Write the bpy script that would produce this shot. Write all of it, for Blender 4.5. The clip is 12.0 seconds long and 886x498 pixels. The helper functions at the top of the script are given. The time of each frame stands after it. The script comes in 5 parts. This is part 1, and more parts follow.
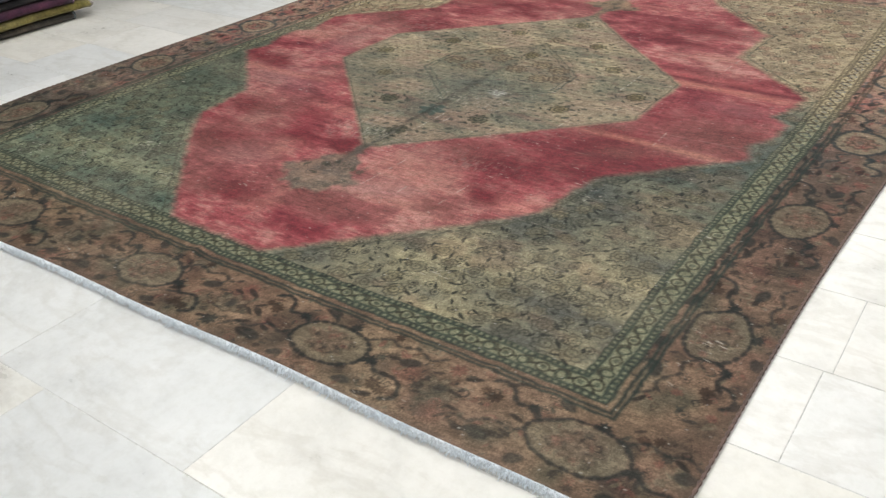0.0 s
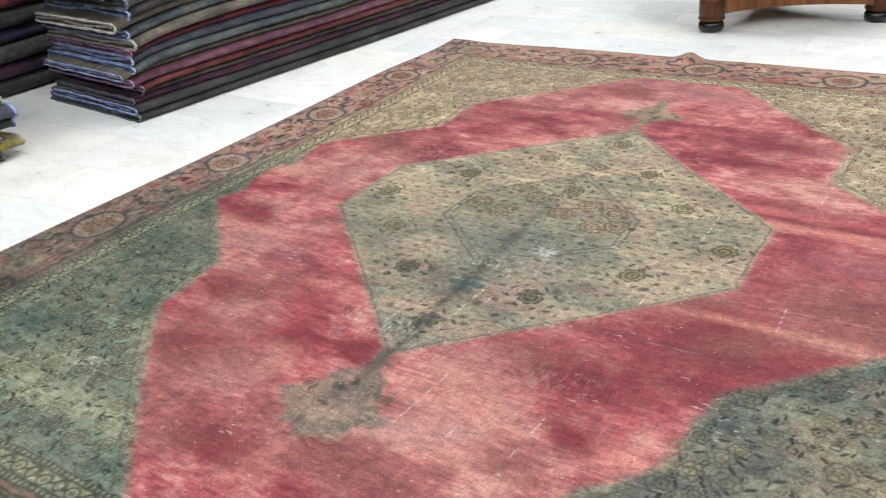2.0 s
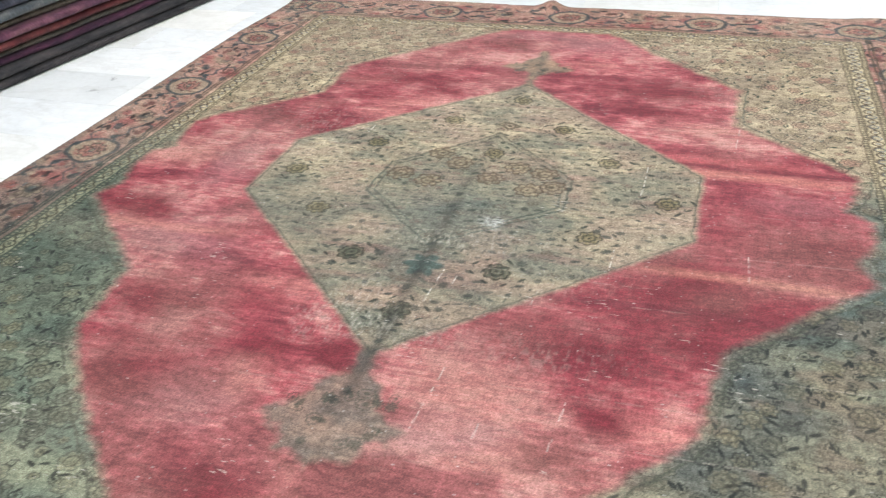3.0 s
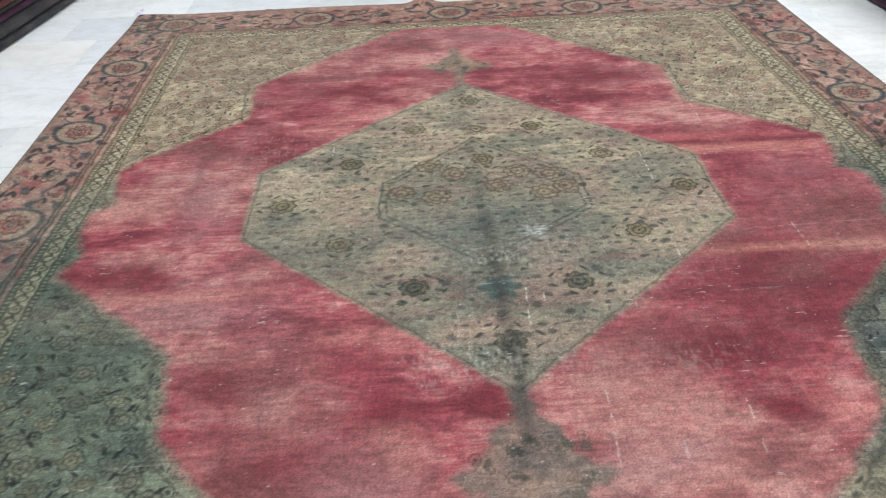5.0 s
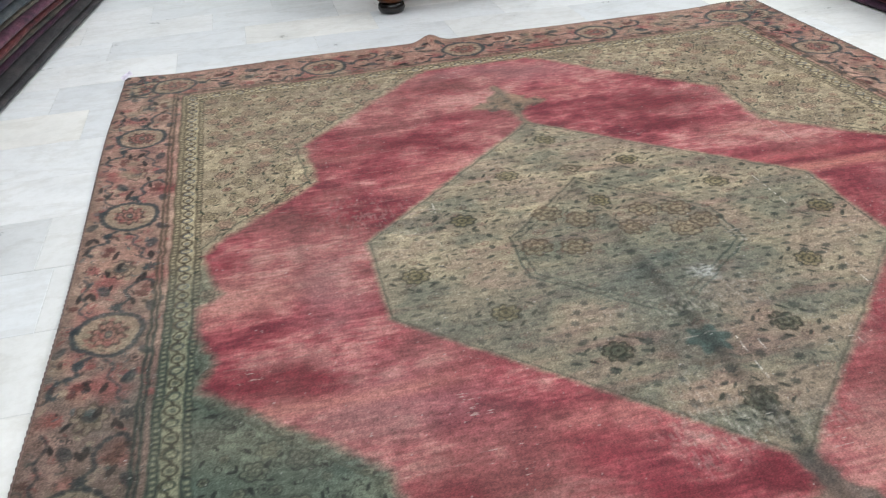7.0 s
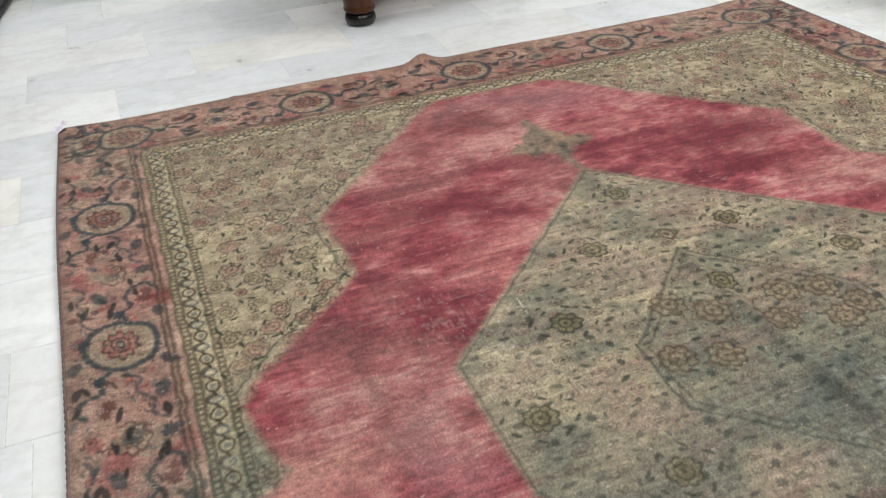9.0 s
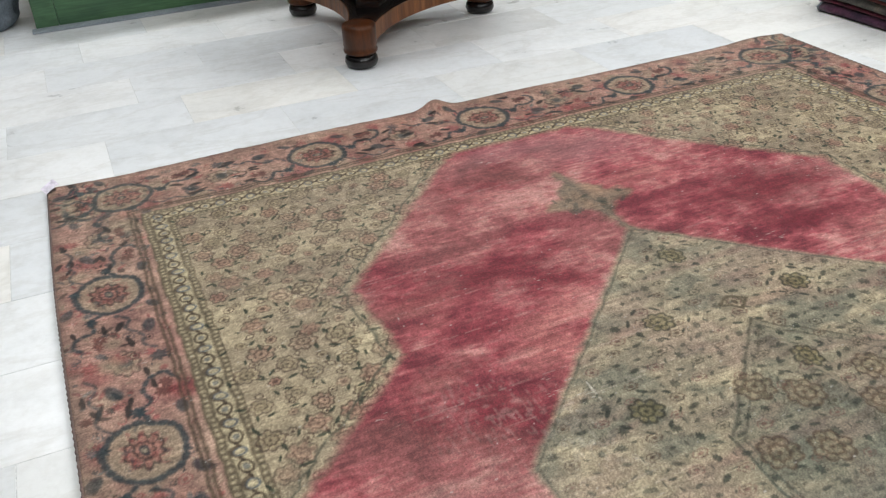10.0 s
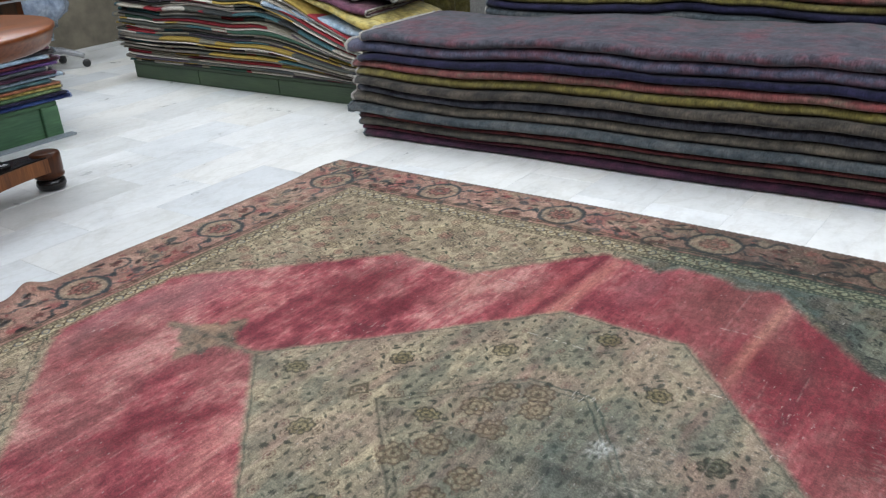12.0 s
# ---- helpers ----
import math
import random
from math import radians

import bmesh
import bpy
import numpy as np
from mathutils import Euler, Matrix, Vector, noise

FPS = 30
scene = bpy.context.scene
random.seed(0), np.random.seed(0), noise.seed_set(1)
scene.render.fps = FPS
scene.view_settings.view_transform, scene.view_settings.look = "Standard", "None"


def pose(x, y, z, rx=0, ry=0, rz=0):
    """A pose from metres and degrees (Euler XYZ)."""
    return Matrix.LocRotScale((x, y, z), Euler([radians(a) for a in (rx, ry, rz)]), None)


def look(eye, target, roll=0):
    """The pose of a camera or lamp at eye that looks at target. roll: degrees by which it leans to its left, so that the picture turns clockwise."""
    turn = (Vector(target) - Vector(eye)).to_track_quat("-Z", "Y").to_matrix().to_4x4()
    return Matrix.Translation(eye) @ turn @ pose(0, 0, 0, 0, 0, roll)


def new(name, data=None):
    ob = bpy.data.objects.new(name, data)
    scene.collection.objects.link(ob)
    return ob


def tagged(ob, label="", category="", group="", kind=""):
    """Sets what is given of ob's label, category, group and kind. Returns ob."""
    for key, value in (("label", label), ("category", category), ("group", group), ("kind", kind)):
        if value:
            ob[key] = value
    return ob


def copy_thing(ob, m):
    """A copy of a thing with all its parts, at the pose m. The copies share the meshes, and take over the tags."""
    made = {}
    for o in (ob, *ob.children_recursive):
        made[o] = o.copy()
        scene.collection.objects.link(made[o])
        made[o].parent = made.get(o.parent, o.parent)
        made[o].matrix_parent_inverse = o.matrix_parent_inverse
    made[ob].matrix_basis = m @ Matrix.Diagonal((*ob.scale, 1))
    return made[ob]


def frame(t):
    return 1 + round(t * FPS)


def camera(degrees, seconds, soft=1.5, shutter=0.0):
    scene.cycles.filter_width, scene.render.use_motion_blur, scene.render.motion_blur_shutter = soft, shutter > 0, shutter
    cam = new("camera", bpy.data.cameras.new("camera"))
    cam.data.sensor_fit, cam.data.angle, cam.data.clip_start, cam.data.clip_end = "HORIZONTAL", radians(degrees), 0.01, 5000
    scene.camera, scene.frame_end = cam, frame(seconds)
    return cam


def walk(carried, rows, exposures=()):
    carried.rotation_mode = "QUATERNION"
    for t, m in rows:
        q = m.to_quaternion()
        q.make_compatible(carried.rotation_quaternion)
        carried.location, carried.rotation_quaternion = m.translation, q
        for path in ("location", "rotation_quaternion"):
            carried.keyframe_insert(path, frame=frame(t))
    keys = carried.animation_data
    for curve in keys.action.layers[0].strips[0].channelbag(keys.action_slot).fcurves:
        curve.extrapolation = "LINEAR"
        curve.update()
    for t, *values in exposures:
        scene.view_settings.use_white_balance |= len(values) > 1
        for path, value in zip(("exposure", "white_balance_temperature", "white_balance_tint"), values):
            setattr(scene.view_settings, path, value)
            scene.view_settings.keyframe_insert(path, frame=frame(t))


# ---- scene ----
# ---- camera and walk ----
cam = camera(54.5, 12.0, soft=1.25, shutter=0.12)
PATH = [
    (0, (1.669, -2.672, 1.133), (0.657, -1.292, 0.098), -2.4),
    (0.5, (1.491, -2.514, 1.117), (0.545, -1.051, 0.136), -0.6),
    (1, (1.373, -2.378, 1.11), (0.447, -0.892, 0.142), -1.2),
    (1.5, (1.216, -2.191, 1.127), (0.203, -0.748, 0.183), -2.9),
    (2, (1.053, -2.114, 1.139), (0.071, -0.632, 0.222), -4.4),
    (2.5, (0.861, -2.13, 1.146), (0.074, -0.545, 0.214), -1.7),
    (2.7, (0.755, -2.137, 1.148), (0.083, -0.529, 0.163), -2.0),
    (4.3, (0.152, -1.968, 1.119), (0.009, -0.311, 0.007), -1.7),
    (4.5, (0.06, -1.998, 1.124), (0.006, -0.329, 0.024), -1.1),
    (5, (-0.174, -2.053, 1.146), (-0.122, -0.363, 0.077), -2.1),
    (5.5, (-0.33, -2.013, 1.128), (-0.263, -0.313, 0.077), -3.0),
    (6, (-0.509, -1.872, 1.121), (-0.391, -0.171, 0.075), -5.3),
    (6.5, (-0.619, -1.821, 1.159), (-0.447, -0.114, 0.132), -6.2),
    (6.7, (-0.704, -1.81, 1.142), (-0.472, -0.104, 0.124), -5.3),
    (8.3, (-0.979, -1.235, 1.117), (-0.437, 0.317, -0.023), -1.0),
    (8.5, (-0.989, -1.189, 1.123), (-0.506, 0.353, -0.056), -2.3),
    (9, (-1.08, -1.042, 1.149), (-0.524, 0.542, 0.062), -3.5),
    (9.5, (-1.161, -0.882, 1.167), (-0.498, 0.697, 0.134), -2.2),
    (10, (-1.186, -0.759, 1.151), (-0.528, 0.816, 0.107), -2.9),
    (10.5, (-1.14, -0.571, 1.144), (-0.438, 1.01, 0.139), -6.3),
    (11, (-1.114, -0.552, 1.153), (-0.139, 0.938, 0.242), -6.0),
    (11.5, (-1.196, -0.734, 1.19), (0.123, 0.527, 0.373), -4.9),
    (12, (-1.298, -0.919, 1.207), (0.133, 0.225, 0.405), -4.3),
]
walk(cam, [(t, look(eye, target, roll)) for t, eye, target, roll in PATH], exposures=[(0.0, -0.46, 6680, 10), (0.5, -0.28, 6660, 10), (1.0, -0.07, 6550, 10), (2.0, 0.18, 6350, 10), (2.7, 0.19, 6250, 10), (4.5, 0.17, 6050, 10), (5.0, -0.2, 6050, 10), (5.5, -0.38, 6000, 10), (6.7, -0.3, 6100, 10), (8.5, -0.36, 6450, 10), (10.5, -0.34, 6250, 10), (11.5, -0.34, 6050, 10), (12.0, -0.35, 5950, 10)])

# ---- world and lights ----
world = bpy.data.worlds.new("world")
world.use_nodes = True
world.node_tree.nodes["Background"].inputs[0].default_value = (0.8, 0.9, 1.0, 1)
world.node_tree.nodes["Background"].inputs[1].default_value = 0.1
scene.world = world
LAMPS = [(x, y) for y in (-3.2, -0.6, 2.0, 4.6) for x in (-1.5, 0.5, 2.5)]
LAMP_POWER = 30.0
for lx, ly in LAMPS:
    light = bpy.data.lights.new("panel_light", "AREA")
    light.shape, light.size, light.size_y = "RECTANGLE", 1.15, 0.55
    light.energy, light.color = LAMP_POWER * (0.95 if lx < -1 else 1.05 if lx < 1 else 1.0) * (0.9 if ly < -2 else 1.05 if ly < 3 else 1.25), (0.97, 1.0, 1.0)
    lamp = new("panel_light", light)
    lamp.matrix_world = pose(lx, ly, 2.93)


# ---- small helpers ----
def part(name, bm, material, parent=None, label="", smooth=True):
    mesh = bpy.data.meshes.new(name)
    bm.to_mesh(mesh)
    bm.free()
    if smooth:
        mesh.polygons.foreach_set("use_smooth", [True] * len(mesh.polygons))
    if material:
        mesh.materials.append(material)
    ob = new(name, mesh)
    if parent:
        ob.parent = parent
    if label:
        ob["label"] = label
    return ob


def base(name, x, y, z=0.0, turn=0.0):
    ob = new(name)
    ob.empty_display_size = 0.1
    ob.matrix_world = pose(x, y, z, 0, 0, turn)
    return ob


def box(bm, x0, y0, z0, x1, y1, z1, bevel=0.0):
    made = bmesh.ops.create_cube(bm, size=1.0)["verts"]
    for v in made:
        v.co = Vector((x0 + (v.co.x + 0.5) * (x1 - x0), y0 + (v.co.y + 0.5) * (y1 - y0), z0 + (v.co.z + 0.5) * (z1 - z0)))
    if bevel:
        edges = list({e for v in made for e in v.link_edges})
        bmesh.ops.bevel(bm, geom=edges, offset=bevel, segments=2, affect="EDGES")
    return bm


def lathe(profile, steps=32, cx=0.0, cy=0.0):
    """A turned solid from (radius, height) pairs, bottom to top."""
    bm = bmesh.new()
    rings = []
    for r, z in profile:
        rings.append([bm.verts.new((cx + r * math.cos(a), cy + r * math.sin(a), z)) for a in (2 * math.pi * i / steps for i in range(steps))])
    for low, high in zip(rings, rings[1:]):
        for i in range(steps):
            bm.faces.new((low[i], low[(i + 1) % steps], high[(i + 1) % steps], high[i]))
    bm.faces.new(rings[0][::-1])
    bm.faces.new(rings[-1])
    return bm


def tube(bm, points, radius, sides=8):
    """A round bar along points, with closed ends."""
    rings = []
    pts = [Vector(p) for p in points]
    for i, p in enumerate(pts):
        ahead = (pts[min(i + 1, len(pts) - 1)] - pts[max(i - 1, 0)]).normalized()
        side = ahead.cross(Vector((0, 0, 1)))
        side = side.normalized() if side.length > 1e-4 else Vector((1, 0, 0))
        up = side.cross(ahead)
        r = float(radius(i / max(1, len(pts) - 1)) if callable(radius) else radius)
        rings.append([bm.verts.new(p + r * (math.cos(a) * side + math.sin(a) * up)) for a in (2 * math.pi * k / sides for k in range(sides))])
    for low, high in zip(rings, rings[1:]):
        for k in range(sides):
            bm.faces.new((low[k], low[(k + 1) % sides], high[(k + 1) % sides], high[k]))
    bm.faces.new(rings[0][::-1])
    bm.faces.new(rings[-1])
    return bm


# ---- materials ----
def material(name, roughness=0.6):
    m = bpy.data.materials.new(name)
    m.use_nodes = True
    nodes, links = m.node_tree.nodes, m.node_tree.links
    shader = nodes["Principled BSDF"]
    shader.inputs["Roughness"].default_value = roughness
    return m, nodes, links, shader


def noise_node(nodes, links, scale, detail=4.0, rough=0.55, coord=None, stretch=None, dims="3D"):
    n = nodes.new("ShaderNodeTexNoise")
    n.noise_dimensions = dims
    n.inputs["Scale"].default_value, n.inputs["Detail"].default_value, n.inputs["Roughness"].default_value = scale, detail, rough
    if coord is not None:
        if stretch:
            mapping = nodes.new("ShaderNodeMapping")
            mapping.inputs["Scale"].default_value = stretch
            links.new(coord, mapping.inputs["Vector"])
            coord = mapping.outputs["Vector"]
        links.new(coord, n.inputs["Vector"])
    return n


def ramp(nodes, links, source, stops, constant=False):
    r = nodes.new("ShaderNodeValToRGB")
    if constant:
        r.color_ramp.interpolation = "CONSTANT"
    while len(r.color_ramp.elements) < len(stops):
        r.color_ramp.elements.new(0.5)
    for e, (at, c) in zip(r.color_ramp.elements, stops):
        e.position, e.color = at, (*c, 1)
    links.new(source, r.inputs["Fac"])
    return r


def mix(nodes, links, a, b, fac, kind="MIX"):
    n = nodes.new("ShaderNodeMix")
    n.data_type, n.blend_type = "RGBA", kind
    for socket, value in ((n.inputs["Factor"], fac), (n.inputs["A"], a), (n.inputs["B"], b)):
        if isinstance(value, (int, float)):
            socket.default_value = value
        elif isinstance(value, tuple):
            socket.default_value = (*value, 1)
        else:
            links.new(value, socket)
    return n.outputs["Result"]


def bump(nodes, links, shader, height, strength, distance):
    b = nodes.new("ShaderNodeBump")
    b.inputs["Strength"].default_value, b.inputs["Distance"].default_value = strength, distance
    links.new(height, b.inputs["Height"])
    links.new(b.outputs["Normal"], shader.inputs["Normal"])


def mottled(name, light, dark, scale=8.0, roughness=0.7, fine=120.0, strength=0.3, distance=0.002, stretch=None):
    """Two tones mixed by broad and fine noise, with a fine relief."""
    m, nodes, links, shader = material(name, roughness)
    coord = nodes.new("ShaderNodeTexCoord").outputs["Object"]
    big = noise_node(nodes, links, scale, coord=coord, stretch=stretch)
    small = noise_node(nodes, links, fine, 3.0, coord=coord, stretch=stretch)
    broad = ramp(nodes, links, big.outputs["Fac"], [(0.32, dark), (0.68, light)])
    tone = ramp(nodes, links, small.outputs["Fac"], [(0.3, (0.72, 0.72, 0.72)), (0.7, (1.15, 1.15, 1.15))])
    links.new(mix(nodes, links, broad.outputs["Color"], tone.outputs["Color"], 1.0, "MULTIPLY"), shader.inputs["Base Color"])
    bump(nodes, links, shader, small.outputs["Fac"], strength, distance)
    return m


def marble():
    m, nodes, links, shader = material("white_marble", 0.3)
    coord = nodes.new("ShaderNodeTexCoord").outputs["Object"]
    info = nodes.new("ShaderNodeObjectInfo")
    shift = nodes.new("ShaderNodeVectorMath")
    shift.operation = "MULTIPLY_ADD"
    links.new(info.outputs["Random"], shift.inputs[0])
    shift.inputs[1].default_value = (37.0, 53.0, 19.0)
    links.new(coord, shift.inputs[2])
    place = shift.outputs["Vector"]
    cloud = noise_node(nodes, links, 4.5, 7.0, 0.68, place)
    cloud.inputs["Distortion"].default_value = 0.25
    vein = noise_node(nodes, links, 2.2, 8.0, 0.6, place, (1.0, 2.2, 1.0))
    vein.inputs["Distortion"].default_value = 0.35
    grain = noise_node(nodes, links, 38.0, 5.0, 0.7, place)
    tone = ramp(nodes, links, cloud.outputs["Fac"], [(0.30, (0.66, 0.66, 0.645)), (0.46, (0.76, 0.76, 0.745)), (0.70, (0.83, 0.825, 0.81))])
    lines = ramp(nodes, links, vein.outputs["Fac"], [(0.45, (1, 1, 1)), (0.497, (0.90, 0.89, 0.87)), (0.53, (1, 1, 1))])
    spots = ramp(nodes, links, grain.outputs["Fac"], [(0.30, (0.93, 0.925, 0.91)), (0.55, (1, 1, 1))])
    warm = ramp(nodes, links, info.outputs["Random"], [(0.0, (0.83, 0.85, 0.875)), (0.3, (0.96, 0.975, 0.99)), (0.55, (1, 1, 1)), (0.8, (1.0, 0.98, 0.94)), (1.0, (0.86, 0.87, 0.875))])
    c = mix(nodes, links, tone.outputs["Color"], lines.outputs["Color"], 0.8, "MULTIPLY")
    c = mix(nodes, links, c, spots.outputs["Color"], 1.0, "MULTIPLY")
    c = mix(nodes, links, c, warm.outputs["Color"], 1.0, "MULTIPLY")
    links.new(c, shader.inputs["Base Color"])
    rough = nodes.new("ShaderNodeMapRange")
    rough.inputs["To Min"].default_value, rough.inputs["To Max"].default_value = 0.2, 0.42
    links.new(cloud.outputs["Fac"], rough.inputs["Value"])
    links.new(rough.outputs["Result"], shader.inputs["Roughness"])
    bump(nodes, links, shader, cloud.outputs["Fac"], 0.08, 0.003)
    return m


def rug_pile():
    """Worn low pile: the woven colours, rows of knots and bare threads."""
    m, nodes, links, shader = material("worn_wool_pile", 0.8)
    coord = nodes.new("ShaderNodeTexCoord").outputs["Object"]
    dye = nodes.new("ShaderNodeAttribute")
    dye.attribute_name = "dye"
    knots = noise_node(nodes, links, 420.0, 2.0, 0.6, coord, (0.6, 1.0, 1.0))
    rows = noise_node(nodes, links, 60.0, 4.0, 0.65, coord, (0.22, 3.2, 1.0))
    warp = noise_node(nodes, links, 60.0, 3.0, 0.6, coord, (3.4, 0.3, 1.0))
    tone = ramp(nodes, links, knots.outputs["Fac"], [(0.25, (0.66, 0.66, 0.66)), (0.75, (1.3, 1.3, 1.3))])
    streak = ramp(nodes, links, rows.outputs["Fac"], [(0.3, (0.84, 0.84, 0.84)), (0.7, (1.14, 1.14, 1.14))])
    threads = ramp(nodes, links, warp.outputs["Fac"], [(0.3, (0.9, 0.9, 0.9)), (0.7, (1.07, 1.07, 1.07))])
    c = mix(nodes, links, dye.outputs["Color"], tone.outputs["Color"], 1.0, "MULTIPLY")
    c = mix(nodes, links, c, streak.outputs["Color"], 1.0, "MULTIPLY")
    c = mix(nodes, links, c, threads.outputs["Color"], 1.0, "MULTIPLY")
    bare = noise_node(nodes, links, 150.0, 2.0, 0.5, coord, (0.28, 1.0, 1.0))
    patch = noise_node(nodes, links, 5.0, 3.0, 0.6, coord)
    both = nodes.new("ShaderNodeMath")
    both.operation = "MULTIPLY"
    links.new(bare.outputs["Fac"], both.inputs[0])
    links.new(patch.outputs["Fac"], both.inputs[1])
    show = ramp(nodes, links, both.outputs["Value"], [(0.41, (0, 0, 0)), (0.48, (0.5, 0.5, 0.5))])
    c = mix(nodes, links, c, (0.50, 0.46, 0.40), show.outputs["Color"])
    links.new(c, shader.inputs["Base Color"])
    shader.inputs["Specular IOR Level"].default_value = 0.3
    bump(nodes, links, shader, knots.outputs["Fac"], 0.5, 0.002)
    return m


def folded_wool(name, a, b, c=None, pattern=6.0):
    """Overdyed rug seen on its fold: faded ground, worn motifs, weft ribs."""
    c = c or a
    m, nodes, links, shader = material(name, 0.95)
    coord = nodes.new("ShaderNodeTexCoord").outputs["Object"]
    info = nodes.new("ShaderNodeObjectInfo")
    shift = nodes.new("ShaderNodeVectorMath")
    shift.operation = "MULTIPLY_ADD"
    links.new(info.outputs["Random"], shift.inputs[0])
    shift.inputs[1].default_value = (11.0, 29.0, 7.0)
    links.new(coord, shift.inputs[2])
    place = shift.outputs["Vector"]
    big = noise_node(nodes, links, pattern, 5.0, 0.65, place, (1.0, 1.0, 2.0))
    motif = noise_node(nodes, links, 26.0, 5.0, 0.7, place, (1.0, 0.8, 1.0))
    ribs = noise_node(nodes, links, 170.0, 3.0, 0.6, place, (0.25, 1.0, 0.25))
    ground = ramp(nodes, links, big.outputs["Fac"], [(0.34, b), (0.5, a), (0.66, c)])
    faded = noise_node(nodes, links, 11.0, 4.0, 0.7, place, (1.0, 0.55, 1.0))
    where_faded = ramp(nodes, links, faded.outputs["Fac"], [(0.50, (0, 0, 0)), (0.62, (0.6, 0.6, 0.6))])
    worn = ramp(nodes, links, motif.outputs["Fac"], [(0.32, (0.55, 0.55, 0.57)), (0.5, (1, 1, 1)), (0.7, (1.5, 1.45, 1.4))])
    rib = ramp(nodes, links, ribs.outputs["Fac"], [(0.3, (0.68, 0.68, 0.68)), (0.7, (1.25, 1.25, 1.25))])
    blend = mix(nodes, links, ground.outputs["Color"], tuple(c), where_faded.outputs["Color"])
    col = mix(nodes, links, blend, worn.outputs["Color"], 1.0, "MULTIPLY")
    col = mix(nodes, links, col, rib.outputs["Color"], 1.0, "MULTIPLY")
    links.new(col, shader.inputs["Base Color"])
    shader.inputs["Specular IOR Level"].default_value = 0.15
    shader.inputs["Sheen Weight"].default_value = 0.1
    bump(nodes, links, shader, ribs.outputs["Fac"], 0.6, 0.004)
    return m


def kilim(name, dyes, run=0.16):
    """Flat-woven patchwork in blocks of plain dyes, drawn from a constant ramp."""
    m, nodes, links, shader = material(name, 0.95)
    coord = nodes.new("ShaderNodeTexCoord").outputs["Object"]
    info = nodes.new("ShaderNodeObjectInfo")
    shift = nodes.new("ShaderNodeVectorMath")
    shift.operation = "MULTIPLY_ADD"
    links.new(info.outputs["Random"], shift.inputs[0])
    shift.inputs[1].default_value = (5.0, 41.0, 0.0)
    links.new(coord, shift.inputs[2])
    cells = nodes.new("ShaderNodeTexVoronoi")
    mapping = nodes.new("ShaderNodeMapping")
    mapping.inputs["Scale"].default_value = (2.0, 1.0 / run, 0.4)
    links.new(shift.outputs["Vector"], mapping.inputs["Vector"])
    cells.inputs["Scale"].default_value = 1.0
    links.new(mapping.outputs["Vector"], cells.inputs["Vector"])
    pick = nodes.new("ShaderNodeSeparateColor")
    links.new(cells.outputs["Color"], pick.inputs["Color"])
    ground = ramp(nodes, links, pick.outputs["Red"], [(i / len(dyes), d) for i, d in enumerate(dyes)], constant=True)
    ribs = noise_node(nodes, links, 140.0, 3.0, 0.6, coord, (0.25, 1.0, 0.5))
    rib = ramp(nodes, links, ribs.outputs["Fac"], [(0.3, (0.7, 0.7, 0.7)), (0.7, (1.2, 1.2, 1.2))])
    links.new(mix(nodes, links, ground.outputs["Color"], rib.outputs["Color"], 1.0, "MULTIPLY"), shader.inputs["Base Color"])
    shader.inputs["Specular IOR Level"].default_value = 0.15
    bump(nodes, links, shader, ribs.outputs["Fac"], 0.5, 0.003)
    return m


def wood(name, light, dark, roughness, along=(1.0, 1.0, 8.0), coat=0.0):
    m, nodes, links, shader = material(name, roughness)
    coord = nodes.new("ShaderNodeTexCoord").outputs["Object"]
    broad = noise_node(nodes, links, 3.5, 5.0, 0.6, coord, along)
    fine = noise_node(nodes, links, 22.0, 5.0, 0.65, coord, along)
    tone = ramp(nodes, links, broad.outputs["Fac"], [(0.3, dark), (0.7, light)])
    lines = ramp(nodes, links, fine.outputs["Fac"], [(0.35, (0.6, 0.58, 0.55)), (0.6, (1.1, 1.1, 1.1))])
    links.new(mix(nodes, links, tone.outputs["Color"], lines.outputs["Color"], 0.8, "MULTIPLY"), shader.inputs["Base Color"])
    shader.inputs["Coat Weight"].default_value = coat
    shader.inputs["Coat Roughness"].default_value = 0.12
    shader.inputs["Specular IOR Level"].default_value = 0.22
    bump(nodes, links, shader, fine.outputs["Fac"], 0.15, 0.002)
    return m


def painted_wood(name, light, dark):
    """Stained green boards with grain and dark knots."""
    m, nodes, links, shader = material(name, 0.5)
    coord = nodes.new("ShaderNodeTexCoord").outputs["Object"]
    broad = noise_node(nodes, links, 2.5, 4.0, 0.6, coord, (1.0, 2.0, 4.0))
    grain = noise_node(nodes, links, 14.0, 5.0, 0.65, coord, (0.6, 1.0, 9.0))
    knots = nodes.new("ShaderNodeTexVoronoi")
    knots.inputs["Scale"].default_value = 3.1
    links.new(coord, knots.inputs["Vector"])
    tone = ramp(nodes, links, broad.outputs["Fac"], [(0.3, dark), (0.7, light)])
    lines = ramp(nodes, links, grain.outputs["Fac"], [(0.35, (0.7, 0.72, 0.7)), (0.65, (1.15, 1.12, 1.1))])
    eye = ramp(nodes, links, knots.outputs["Distance"], [(0.03, (0.25, 0.22, 0.2)), (0.075, (1, 1, 1))])
    c = mix(nodes, links, tone.outputs["Color"], lines.outputs["Color"], 1.0, "MULTIPLY")
    links.new(mix(nodes, links, c, eye.outputs["Color"], 0.9, "MULTIPLY"), shader.inputs["Base Color"])
    bump(nodes, links, shader, grain.outputs["Fac"], 0.2, 0.002)
    return m


